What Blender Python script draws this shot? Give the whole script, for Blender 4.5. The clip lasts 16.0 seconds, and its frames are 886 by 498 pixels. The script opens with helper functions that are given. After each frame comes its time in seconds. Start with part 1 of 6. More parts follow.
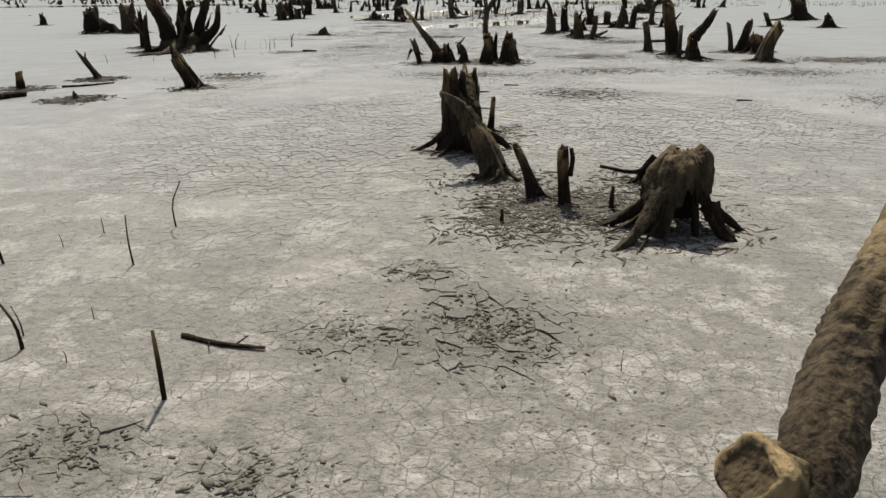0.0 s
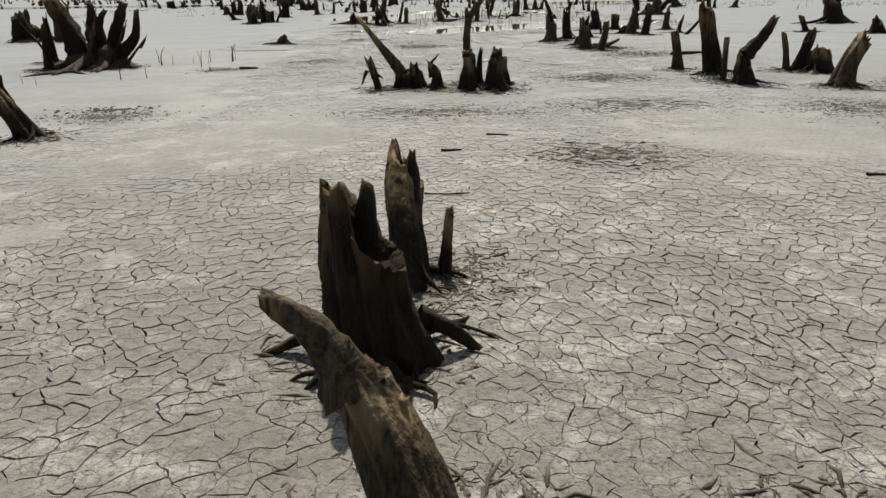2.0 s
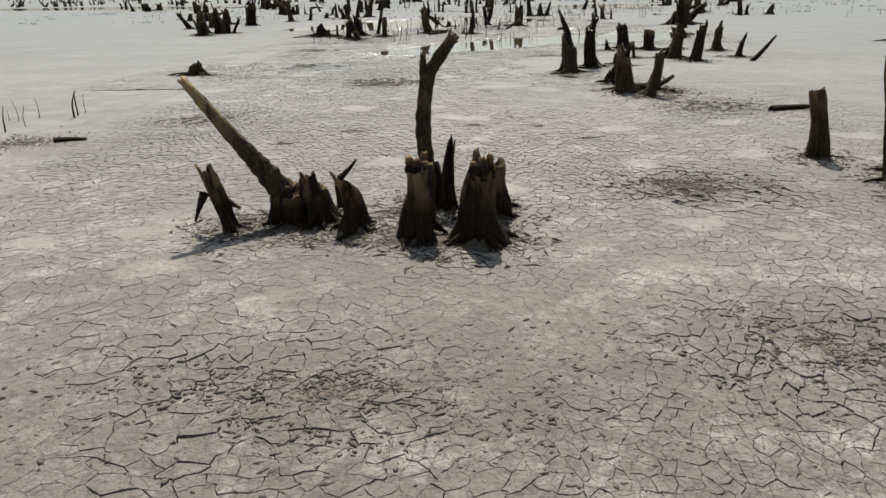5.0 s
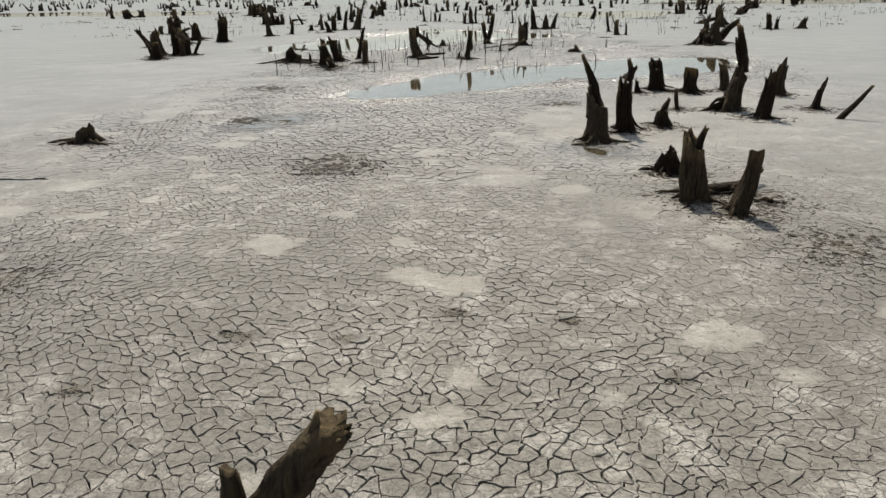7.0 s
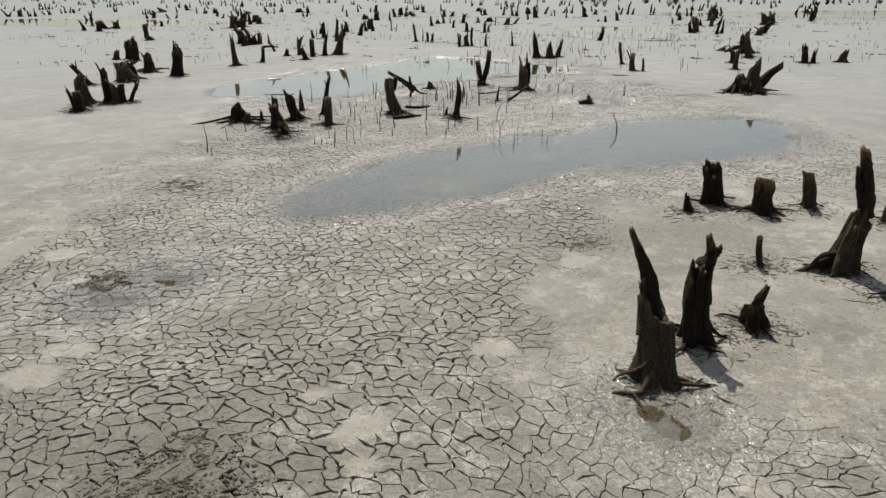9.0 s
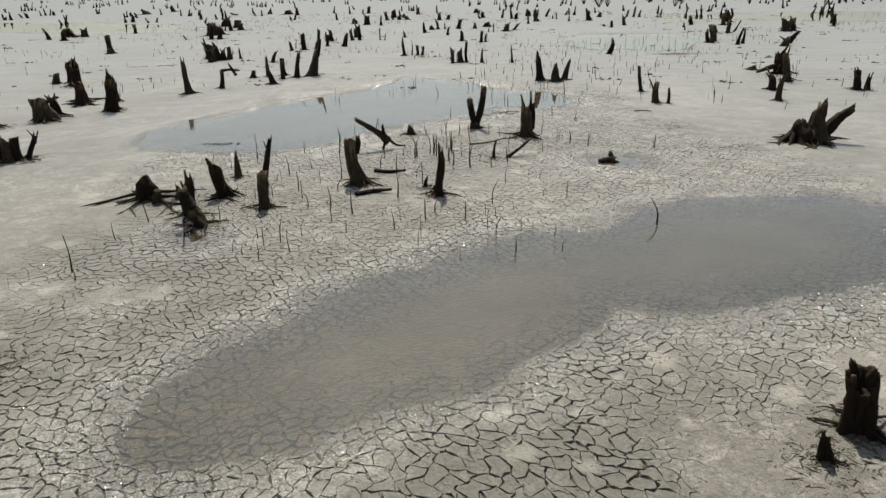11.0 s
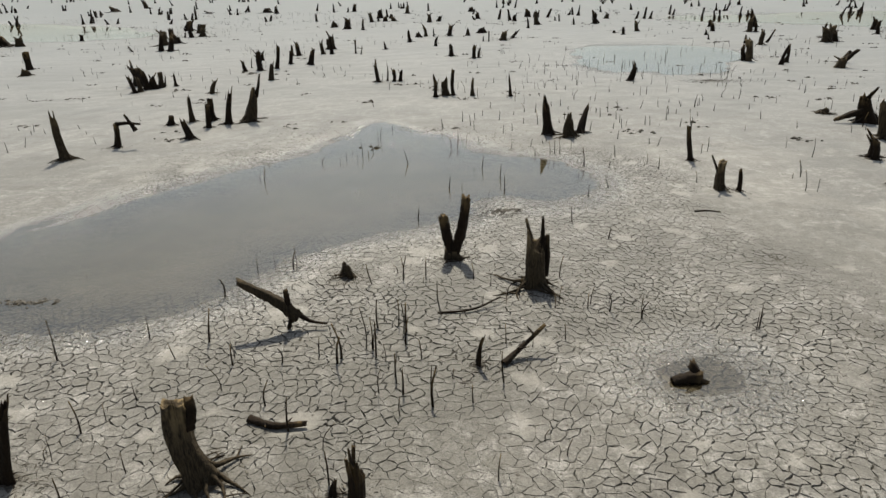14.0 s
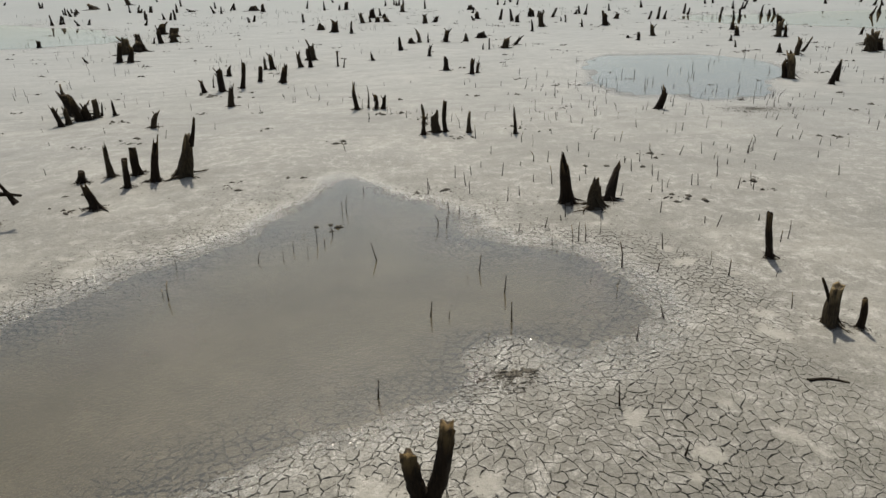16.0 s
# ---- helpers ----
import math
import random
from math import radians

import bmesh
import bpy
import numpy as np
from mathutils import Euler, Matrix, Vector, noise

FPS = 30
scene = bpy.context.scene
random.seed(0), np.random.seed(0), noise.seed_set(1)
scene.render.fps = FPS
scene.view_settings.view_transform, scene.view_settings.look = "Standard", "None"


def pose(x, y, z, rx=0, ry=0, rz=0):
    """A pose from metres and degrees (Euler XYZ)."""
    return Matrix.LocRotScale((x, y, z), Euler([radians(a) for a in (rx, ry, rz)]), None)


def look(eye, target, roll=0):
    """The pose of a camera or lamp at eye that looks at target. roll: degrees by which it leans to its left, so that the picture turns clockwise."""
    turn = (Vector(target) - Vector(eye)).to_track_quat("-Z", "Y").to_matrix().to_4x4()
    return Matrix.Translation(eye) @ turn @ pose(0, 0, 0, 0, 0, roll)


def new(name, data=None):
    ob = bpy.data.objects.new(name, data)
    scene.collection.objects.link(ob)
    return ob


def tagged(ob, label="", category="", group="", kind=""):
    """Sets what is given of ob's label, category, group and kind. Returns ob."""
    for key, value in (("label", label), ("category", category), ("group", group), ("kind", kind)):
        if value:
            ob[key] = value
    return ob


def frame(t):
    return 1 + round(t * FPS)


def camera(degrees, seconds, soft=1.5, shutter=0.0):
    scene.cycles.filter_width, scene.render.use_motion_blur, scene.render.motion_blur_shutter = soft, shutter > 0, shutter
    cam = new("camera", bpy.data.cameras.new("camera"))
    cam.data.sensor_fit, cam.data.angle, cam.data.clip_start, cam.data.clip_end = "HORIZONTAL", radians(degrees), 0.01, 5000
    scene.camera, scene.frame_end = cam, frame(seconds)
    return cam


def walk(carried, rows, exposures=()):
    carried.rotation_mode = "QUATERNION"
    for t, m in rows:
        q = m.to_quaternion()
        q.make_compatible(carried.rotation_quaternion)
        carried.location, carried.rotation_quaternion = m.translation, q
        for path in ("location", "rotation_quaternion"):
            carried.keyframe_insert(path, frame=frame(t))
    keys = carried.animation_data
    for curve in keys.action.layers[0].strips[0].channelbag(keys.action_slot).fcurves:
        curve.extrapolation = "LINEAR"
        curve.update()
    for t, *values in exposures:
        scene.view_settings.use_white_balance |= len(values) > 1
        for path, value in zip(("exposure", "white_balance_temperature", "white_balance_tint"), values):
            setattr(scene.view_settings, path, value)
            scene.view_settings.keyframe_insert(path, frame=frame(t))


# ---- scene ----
cam = camera(66.0, 16.0)
PATH = [
    (0, (1.629, 0.742, 1.249), (1.515, 2.608, 0.539), -0.9),
    (0.5, (1.715, 1.494, 1.256), (1.603, 3.361, 0.546), -0.9),
    (1, (1.804, 2.36, 1.259), (1.692, 4.226, 0.55), -1.0),
    (1.5, (1.852, 3.176, 1.261), (1.74, 5.043, 0.551), -1.1),
    (2, (1.867, 4.092, 1.268), (1.758, 5.958, 0.556), -1.1),
    (2.5, (1.899, 4.936, 1.273), (1.794, 6.802, 0.561), -1.1),
    (3, (1.959, 5.819, 1.259), (1.856, 7.686, 0.547), -1.1),
    (5.5, (2.098, 10.366, 1.527), (1.985, 12.231, 0.814), -1.0),
    (6, (2.124, 11.304, 1.63), (2.011, 13.169, 0.915), -1.0),
    (6.5, (2.14, 12.213, 1.726), (2.025, 14.079, 1.014), -1.1),
    (7, (2.158, 13.24, 1.884), (2.043, 15.105, 1.172), -1.0),
    (7.5, (2.206, 14.217, 2.061), (2.09, 16.083, 1.349), -1.0),
    (8, (2.266, 15.338, 2.314), (2.15, 17.203, 1.602), -1.0),
    (8.5, (2.299, 16.424, 2.562), (2.186, 18.289, 1.849), -0.7),
    (9, (2.301, 17.563, 2.803), (2.191, 19.428, 2.09), -0.6),
    (9.5, (2.314, 18.6, 2.984), (2.205, 20.464, 2.269), -0.6),
    (10, (2.364, 19.742, 3.123), (2.25, 21.606, 2.407), -0.8),
    (12.5, (2.553, 25.469, 3.779), (2.45, 27.324, 3.037), -0.8),
    (13, (2.612, 26.711, 3.918), (2.508, 28.564, 3.173), -0.8),
    (13.5, (2.661, 27.872, 4.07), (2.558, 29.723, 3.321), -0.9),
    (14, (2.687, 29.138, 4.19), (2.585, 30.988, 3.438), -0.8),
    (14.5, (2.726, 30.321, 4.314), (2.623, 32.169, 3.557), -0.8),
    (15, (2.754, 31.636, 4.447), (2.65, 33.482, 3.684), -0.9),
    (15.5, (2.743, 32.865, 4.57), (2.642, 34.708, 3.801), -0.9),
    (16, (2.759, 34.227, 4.683), (2.655, 36.068, 3.908), -0.9),
]
walk(cam, [(t, look(eye, target, roll)) for t, eye, target, roll in PATH], ((0.0, 0.26, 6500, 8), (16.0, 0.15, 6500, 6)))

# ---- world, sun ----
import functools
SUN_ELEVATION, SUN_AZIMUTH = 55.0, -7.0      # degrees; azimuth from straight ahead (+y), to the right
sun_dir = Vector((math.sin(radians(SUN_AZIMUTH)) * math.cos(radians(SUN_ELEVATION)),
                  math.cos(radians(SUN_AZIMUTH)) * math.cos(radians(SUN_ELEVATION)), math.sin(radians(SUN_ELEVATION))))
world = bpy.data.worlds.new("hazy_sky")
scene.world = world
world.use_nodes = True
wn = world.node_tree.nodes
sky = wn.new("ShaderNodeTexSky")
sky.sky_type = "NISHITA"
sky.sun_disc = False
sky.sun_elevation, sky.sun_rotation = radians(SUN_ELEVATION), radians(SUN_AZIMUTH)
sky.air_density, sky.dust_density, sky.ozone_density = 0.9, 2.4, 1.6
haze = wn.new("ShaderNodeHueSaturation")          # thin white haze takes the blue out of the sky
haze.inputs["Saturation"].default_value = 0.55
world.node_tree.links.new(sky.outputs[0], haze.inputs["Color"])
world.node_tree.links.new(haze.outputs[0], wn["Background"].inputs[0])
wn["Background"].inputs[1].default_value = 0.1
sun = new("sun", bpy.data.lights.new("sun", "SUN"))
sun.data.energy, sun.data.angle, sun.data.color = 5.0, radians(0.6), (1.0, 0.915, 0.79)
sun.matrix_world = look(sun_dir * 60 + Vector((0, 30, 0)), (0, 30, 0))


# ---- small tools ----
def hashed(a, b, salt=0.0):
    v = np.sin(a * 12.9898 + b * 78.233 + salt * 37.719) * 43758.5453
    return v - np.floor(v)


def field(x, y, size, salt=0.0):
    """Smooth value noise between 0 and 1, with blobs about size metres across."""
    u, v = np.asarray(x, float) / size, np.asarray(y, float) / size
    i, j = np.floor(u), np.floor(v)
    u, v = u - i, v - j
    u, v = u * u * (3 - 2 * u), v * v * (3 - 2 * v)
    a = hashed(i, j, salt) * (1 - u) + hashed(i + 1, j, salt) * u
    b = hashed(i, j + 1, salt) * (1 - u) + hashed(i + 1, j + 1, salt) * u
    return a * (1 - v) + b * v


def fbm(x, y, size, salt=0.0):
    return 0.55 * field(x, y, size, salt) + 0.3 * field(x, y, size * 0.45, salt + 3) + 0.15 * field(x, y, size * 0.2, salt + 7)


def step01(v):
    v = np.clip(v, 0, 1)
    return v * v * (3 - 2 * v)


def mesh_from(name, verts, faces, smooth=True):
    me = bpy.data.meshes.new(name)
    me.from_pydata([tuple(v) for v in verts], [], [tuple(f) for f in faces])
    if smooth:
        me.polygons.foreach_set("use_smooth", [True] * len(me.polygons))
    return me


def mesh_fast(name, verts, groups):
    """A mesh from an array of places and arrays of faces, one array for each number of corners."""
    me = bpy.data.meshes.new(name)
    me.vertices.add(len(verts))
    me.vertices.foreach_set("co", np.asarray(verts, np.float32).ravel())
    corners = np.concatenate([g.ravel() for g in groups]).astype(np.int32)
    sizes = np.concatenate([np.full(len(g), g.shape[1], np.int32) for g in groups])
    me.loops.add(len(corners))
    me.loops.foreach_set("vertex_index", corners)
    me.polygons.add(len(sizes))
    me.polygons.foreach_set("loop_start", np.concatenate([[0], np.cumsum(sizes)[:-1]]).astype(np.int32))
    me.update(calc_edges=True)
    return me


def part(name, me, material, parent=None, label=""):
    ob = new(name, me)
    if not me.materials:
        me.materials.append(material)
    ob.parent = parent
    return tagged(ob, label)


def float_attribute(me, name, values):
    me.attributes.new(name, "FLOAT", "POINT").data.foreach_set("value", np.asarray(values, np.float32))


# ---- materials ----
def material(name):
    m = bpy.data.materials.new(name)
    m.use_nodes = True
    nt = m.node_tree
    return m, nt, nt.nodes["Principled BSDF"]


def node(nt, kind, **sets):
    n = nt.nodes.new(kind)
    for key, value in sets.items():
        n.inputs[key.replace("_", " ")].default_value = value
    return n


def mixed(nt, fac, a, b, blend="MIX"):
    """A colour mix; each of fac, a and b is a socket or a value."""
    n = nt.nodes.new("ShaderNodeMix")
    n.data_type, n.blend_type = "RGBA", blend
    for at, v in ((0, fac), (6, a), (7, b)):
        if isinstance(v, bpy.types.NodeSocket):
            nt.links.new(v, n.inputs[at])
        else:
            n.inputs[at].default_value = v if at == 0 else (*v, 1)
    return n.outputs[2]


def ranged(nt, value, a, b, c=0.0, d=1.0):
    n = nt.nodes.new("ShaderNodeMapRange")
    nt.links.new(value, n.inputs[0])
    for at, v in zip((1, 2, 3, 4), (a, b, c, d)):
        n.inputs[at].default_value = v
    return n.outputs[0]


def product(nt, a, b, how="MULTIPLY"):
    n = nt.nodes.new("ShaderNodeMath")
    n.operation = how
    for at, v in ((0, a), (1, b)):
        if isinstance(v, bpy.types.NodeSocket):
            nt.links.new(v, n.inputs[at])
        else:
            n.inputs[at].default_value = v
    return n.outputs[0]


def noise_of(nt, vector, scale, detail=4.0, rough=0.55):
    n = node(nt, "ShaderNodeTexNoise", Scale=scale, Detail=detail, Roughness=rough)
    nt.links.new(vector, n.inputs["Vector"])
    return n.outputs[0]


def bumped(nt, height, strength, distance, normal=None):
    n = node(nt, "ShaderNodeBump", Strength=strength, Distance=distance)
    nt.links.new(height, n.inputs["Height"])
    if normal is not None:
        nt.links.new(normal, n.inputs["Normal"])
    return n.outputs[0]


def crazing(nt, where, scale, width, warp):
    """1 along the thin lines of a net of cracks, with cells 1 / scale metres across, 0 between them."""
    bend = node(nt, "ShaderNodeTexNoise", Scale=scale * 0.6, Detail=3.0)
    nt.links.new(where, bend.inputs["Vector"])
    shift = nt.nodes.new("ShaderNodeVectorMath")
    shift.operation = "MULTIPLY_ADD"
    nt.links.new(bend.outputs["Color"], shift.inputs[0])
    shift.inputs[1].default_value = (warp, warp, 0)
    nt.links.new(where, shift.inputs[2])
    net = node(nt, "ShaderNodeTexVoronoi", Scale=scale)
    net.voronoi_dimensions, net.feature = "2D", "DISTANCE_TO_EDGE"
    nt.links.new(shift.outputs[0], net.inputs["Vector"])
    return ranged(nt, net.outputs["Distance"], width, width * 0.25)


def mud_attribute(nt, name):
    n = node(nt, "ShaderNodeAttribute")
    n.attribute_name = name
    return n.outputs["Fac"]


def mud_material():
    """Pale dried silt; the attributes wet (beside water), damp (dark crumbly spots), smooth (uncracked) and crazed (finely cracked) change its colour and gloss."""
    m, nt, bsdf = material("dried_mud")
    where = nt.nodes.new("ShaderNodeNewGeometry").outputs["Position"]
    smooth, damp, wet, crazed, skin = (mud_attribute(nt, name) for name in ("smooth", "damp", "wet", "crazed", "skin"))
    broad, middle = noise_of(nt, where, 0.35, 5), noise_of(nt, where, 2.3, 5)
    grain, fine = noise_of(nt, where, 30, 4, 0.65), noise_of(nt, where, 150, 3, 0.6)
    c = mixed(nt, ranged(nt, broad, 0.35, 0.65), (0.132, 0.122, 0.104), (0.185, 0.173, 0.148))
    c = mixed(nt, ranged(nt, middle, 0.42, 0.68, 0, 0.7), c, (0.145, 0.134, 0.11))
    salt = product(nt, ranged(nt, noise_of(nt, where, 3.4, 8, 0.7), 0.48, 0.6), 0.5)
    c = mixed(nt, salt, c, (0.47, 0.45, 0.415))
    stains = noise_of(nt, where, 0.22, 9, 0.66)
    c = mixed(nt, ranged(nt, stains, 0.46, 0.6, 0, 0.6), c, (0.1, 0.093, 0.074))
    seeps = ranged(nt, noise_of(nt, where, 0.75, 7, 0.68), 0.5, 0.58, 0, 0.5)
    c = mixed(nt, seeps, c, (0.092, 0.084, 0.067))
    c = mixed(nt, product(nt, smooth, 0.52), c, (0.29, 0.274, 0.24))
    rough_land = ranged(nt, smooth, 0, 1, 1, 0.4)
    blots = product(nt, ranged(nt, noise_of(nt, where, 8.5, 6, 0.75), 0.5, 0.64, 0, 0.7), rough_land)
    c = mixed(nt, blots, c, (0.07, 0.064, 0.048))
    c = mixed(nt, product(nt, ranged(nt, grain, 0.52, 0.68, 0, 0.6), rough_land), c, (0.05, 0.046, 0.034))
    pits = product(nt, ranged(nt, noise_of(nt, where, 62, 3, 0.6), 0.58, 0.65, 0, 0.75), rough_land)
    c = mixed(nt, pits, c, (0.03, 0.027, 0.02))
    broken = ranged(nt, noise_of(nt, where, 3.4, 4, 0.6), 0.4, 0.52)
    small = product(nt, product(nt, crazing(nt, where, 15.0, 0.055, 0.05), broken), rough_land)
    large = product(nt, crazing(nt, where, 6.6, 0.06, 0.07), crazed)
    lines = product(nt, product(nt, small, 0.55), large, "MAXIMUM")
    # shade inside cracks too fine to model, painted as near-black lines
    c = mixed(nt, lines, c, (0.022, 0.02, 0.015))
    c = mixed(nt, product(nt, damp, ranged(nt, grain, 0.25, 0.6, 0.5, 1)), c, (0.06, 0.052, 0.039))
    c = mixed(nt, product(nt, wet, 0.35), c, (0.1, 0.093, 0.075))
    nt.links.new(c, bsdf.inputs["Base Color"])
    sodden = product(nt, wet, ranged(nt, noise_of(nt, where, 42, 3, 0.6), 0.47, 0.51))
    nt.links.new(mixed(nt, sodden, (0.8, 0.8, 0.8), (0.07, 0.07, 0.07)), bsdf.inputs["Roughness"])
    nt.links.new(ranged(nt, wet, 0, 0.5, 0.4, 1.0), bsdf.inputs["Specular IOR Level"])
    # the fine silt skin that glares towards a low line of sight; none inside the cracks and where it is wet
    nt.links.new(product(nt, ranged(nt, skin, 0.85, 1.0), ranged(nt, wet, 0.1, 0.6, 1, 0)), bsdf.inputs["Coat Weight"])
    bsdf.inputs["Coat Roughness"].default_value = 0.95
    bsdf.inputs["Coat IOR"].default_value = 1.65
    nt.links.new(ranged(nt, skin, 0.5, 1.0), bsdf.inputs["Sheen Weight"])
    bsdf.inputs["Sheen Roughness"].default_value = 0.26
    bsdf.inputs["Sheen Tint"].default_value = (1, 0.98, 0.93, 1)
    lumps = node(nt, "ShaderNodeBump", Distance=0.032)
    nt.links.new(noise_of(nt, where, 11, 5, 0.65), lumps.inputs["Height"])
    nt.links.new(rough_land, lumps.inputs["Strength"])
    ooze = node(nt, "ShaderNodeBump", Distance=0.03)
    nt.links.new(noise_of(nt, where, 26, 2, 0.5), ooze.inputs["Height"])
    nt.links.new(wet, ooze.inputs["Strength"])
    nt.links.new(lumps.outputs[0], ooze.inputs["Normal"])
    grit = node(nt, "ShaderNodeBump", Distance=0.018)
    nt.links.new(grain, grit.inputs["Height"])
    nt.links.new(ranged(nt, wet, 0, 1, 0.85, 0.12), grit.inputs["Strength"])
    nt.links.new(ooze.outputs[0], grit.inputs["Normal"])
    furrows = bumped(nt, product(nt, lines, -1.0), 0.6, 0.006, grit.outputs[0])
    nt.links.new(bumped(nt, fine, 0.35, 0.002, furrows), bsdf.inputs["Normal"])
    return m


def plain_mud(name, pale, dark, rough=0.9):
    m, nt, bsdf = material(name)
    where = nt.nodes.new("ShaderNodeNewGeometry").outputs["Position"]
    island = nt.nodes.new("ShaderNodeNewGeometry").outputs["Random Per Island"]
    n = noise_of(nt, where, 45, 4)
    c = mixed(nt, ranged(nt, n, 0.35, 0.65), dark, pale)
    c = mixed(nt, product(nt, island, 0.6), c, dark)
    nt.links.new(c, bsdf.inputs["Base Color"])
    bsdf.inputs["Roughness"].default_value = rough
    nt.links.new(bumped(nt, n, 0.5, 0.006), bsdf.inputs["Normal"])
    return m


def wood_material(name, dark, pale, bleached, crusted=False):
    """Long-drowned wood: dark and stained, bleached and yellowish towards the broken end (attribute age)."""
    m, nt, bsdf = material(name)
    co = nt.nodes.new("ShaderNodeTexCoord").outputs["Object"]
    info = nt.nodes.new("ShaderNodeObjectInfo").outputs["Random"]
    stretch = nt.nodes.new("ShaderNodeMapping")
    stretch.inputs["Scale"].default_value = (1, 1, 0.09)
    nt.links.new(co, stretch.inputs["Vector"])
    fibre = noise_of(nt, stretch.outputs[0], 70, 5, 0.65)
    split = noise_of(nt, stretch.outputs[0], 24, 4, 0.6)
    patches = nt.nodes.new("ShaderNodeMapping")
    patches.inputs["Scale"].default_value = (1, 1, 0.3)
    nt.links.new(co, patches.inputs["Vector"])
    blotch = noise_of(nt, patches.outputs[0], 13, 3, 0.5)
    c = mixed(nt, ranged(nt, fibre, 0.35, 0.65), dark, pale)
    age = node(nt, "ShaderNodeAttribute")
    age.attribute_name = "age"
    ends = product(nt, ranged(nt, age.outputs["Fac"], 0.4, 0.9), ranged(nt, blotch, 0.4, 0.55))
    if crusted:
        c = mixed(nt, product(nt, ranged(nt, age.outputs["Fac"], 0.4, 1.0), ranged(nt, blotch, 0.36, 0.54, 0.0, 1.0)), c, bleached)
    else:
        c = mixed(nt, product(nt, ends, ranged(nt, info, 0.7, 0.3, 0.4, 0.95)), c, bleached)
    c = mixed(nt, ranged(nt, split, 0.42, 0.33, 0, 0.8), c, tuple(v * 0.3 for v in dark))
    c = mixed(nt, product(nt, info, 0.45), c, dark)
    nt.links.new(c, bsdf.inputs["Base Color"])
    bsdf.inputs["Roughness"].default_value = 0.88
    bsdf.inputs["Specular IOR Level"].default_value = 0.22
    knots = bumped(nt, noise_of(nt, co, 16, 3), 0.7, 0.03)
    ridges = bumped(nt, split, 0.7, 0.015, knots)
    nt.links.new(bumped(nt, fibre, 0.4, 0.005, ridges), bsdf.inputs["Normal"])
    return m


def water_material():
    """Shallow, murky standing water: a clear skin that mirrors the sky over silty, half see-through water."""
    m, nt, _ = material("silty_water")
    nt.nodes.remove(nt.nodes["Principled BSDF"])
    where = nt.nodes.new("ShaderNodeNewGeometry").outputs["Position"]
    ripple = bumped(nt, noise_of(nt, where, 2.0, 1), 0.004, 0.02)
    clear = nt.nodes.new("ShaderNodeBsdfTransparent")
    clear.inputs[0].default_value = (0.52, 0.47, 0.37, 1)
    silt = nt.nodes.new("ShaderNodeBsdfDiffuse")
    nt.links.new(mixed(nt, ranged(nt, noise_of(nt, where, 0.7, 3), 0.35, 0.65), (0.05, 0.039, 0.017), (0.074, 0.06, 0.032)), silt.inputs[0])
    gloss = node(nt, "ShaderNodeBsdfGlossy", Roughness=0.02, Color=(0.97, 1.0, 0.98, 1))
    nt.links.new(ripple, gloss.inputs["Normal"])
    depth = node(nt, "ShaderNodeAttribute")
    depth.attribute_name = "depth"
    body = nt.nodes.new("ShaderNodeMixShader")
    nt.links.new(ranged(nt, depth.outputs["Fac"], 0.004, 0.08, 0.0, 0.92), body.inputs[0])
    nt.links.new(clear.outputs[0], body.inputs[1])
    nt.links.new(silt.outputs[0], body.inputs[2])
    fresnel = node(nt, "ShaderNodeFresnel", IOR=1.8)
    nt.links.new(ripple, fresnel.inputs["Normal"])
    skin = nt.nodes.new("ShaderNodeMixShader")
    nt.links.new(fresnel.outputs[0], skin.inputs[0])
    nt.links.new(body.outputs[0], skin.inputs[1])
    nt.links.new(gloss.outputs[0], skin.inputs[2])
    nt.links.new(skin.outputs[0], nt.nodes["Material Output"].inputs["Surface"])
    return m


MUD = mud_material()
CLOD = plain_mud("damp_crumbled_mud", (0.19, 0.175, 0.14), (0.075, 0.067, 0.052))
PALE_CLOD = plain_mud("pale_crumbled_mud", (0.3, 0.28, 0.24), (0.15, 0.14, 0.115))
PEAT = plain_mud("black_rooty_mud", (0.1, 0.085, 0.062), (0.035, 0.029, 0.021), 0.8)
WOOD = wood_material("drowned_wood", (0.007, 0.004, 0.0018), (0.027, 0.0165, 0.0075), (0.32, 0.22, 0.095))
GREY_WOOD = wood_material("weathered_grey_wood", (0.016, 0.011, 0.006), (0.08, 0.06, 0.034), (0.38, 0.28, 0.145))
CRUSTED = wood_material("crusted_wood", (0.006, 0.0036, 0.0016), (0.03, 0.019, 0.0085), (0.29, 0.21, 0.1), True)
SODDEN = plain_mud("sodden_silt", (0.15, 0.138, 0.115), (0.09, 0.082, 0.066), 0.16)
ROOTY = plain_mud("mud_coated_roots", (0.11, 0.092, 0.068), (0.03, 0.024, 0.017), 0.85)
WATER = water_material()
LEAF, leaf_nt, leaf_bsdf = material("yellow_leaf")
leaf_where = leaf_nt.nodes.new("ShaderNodeNewGeometry").outputs["Position"]
leaf_nt.links.new(mixed(leaf_nt, noise_of(leaf_nt, leaf_where, 90), (0.52, 0.42, 0.1), (0.66, 0.58, 0.22)), leaf_bsdf.inputs["Base Color"])

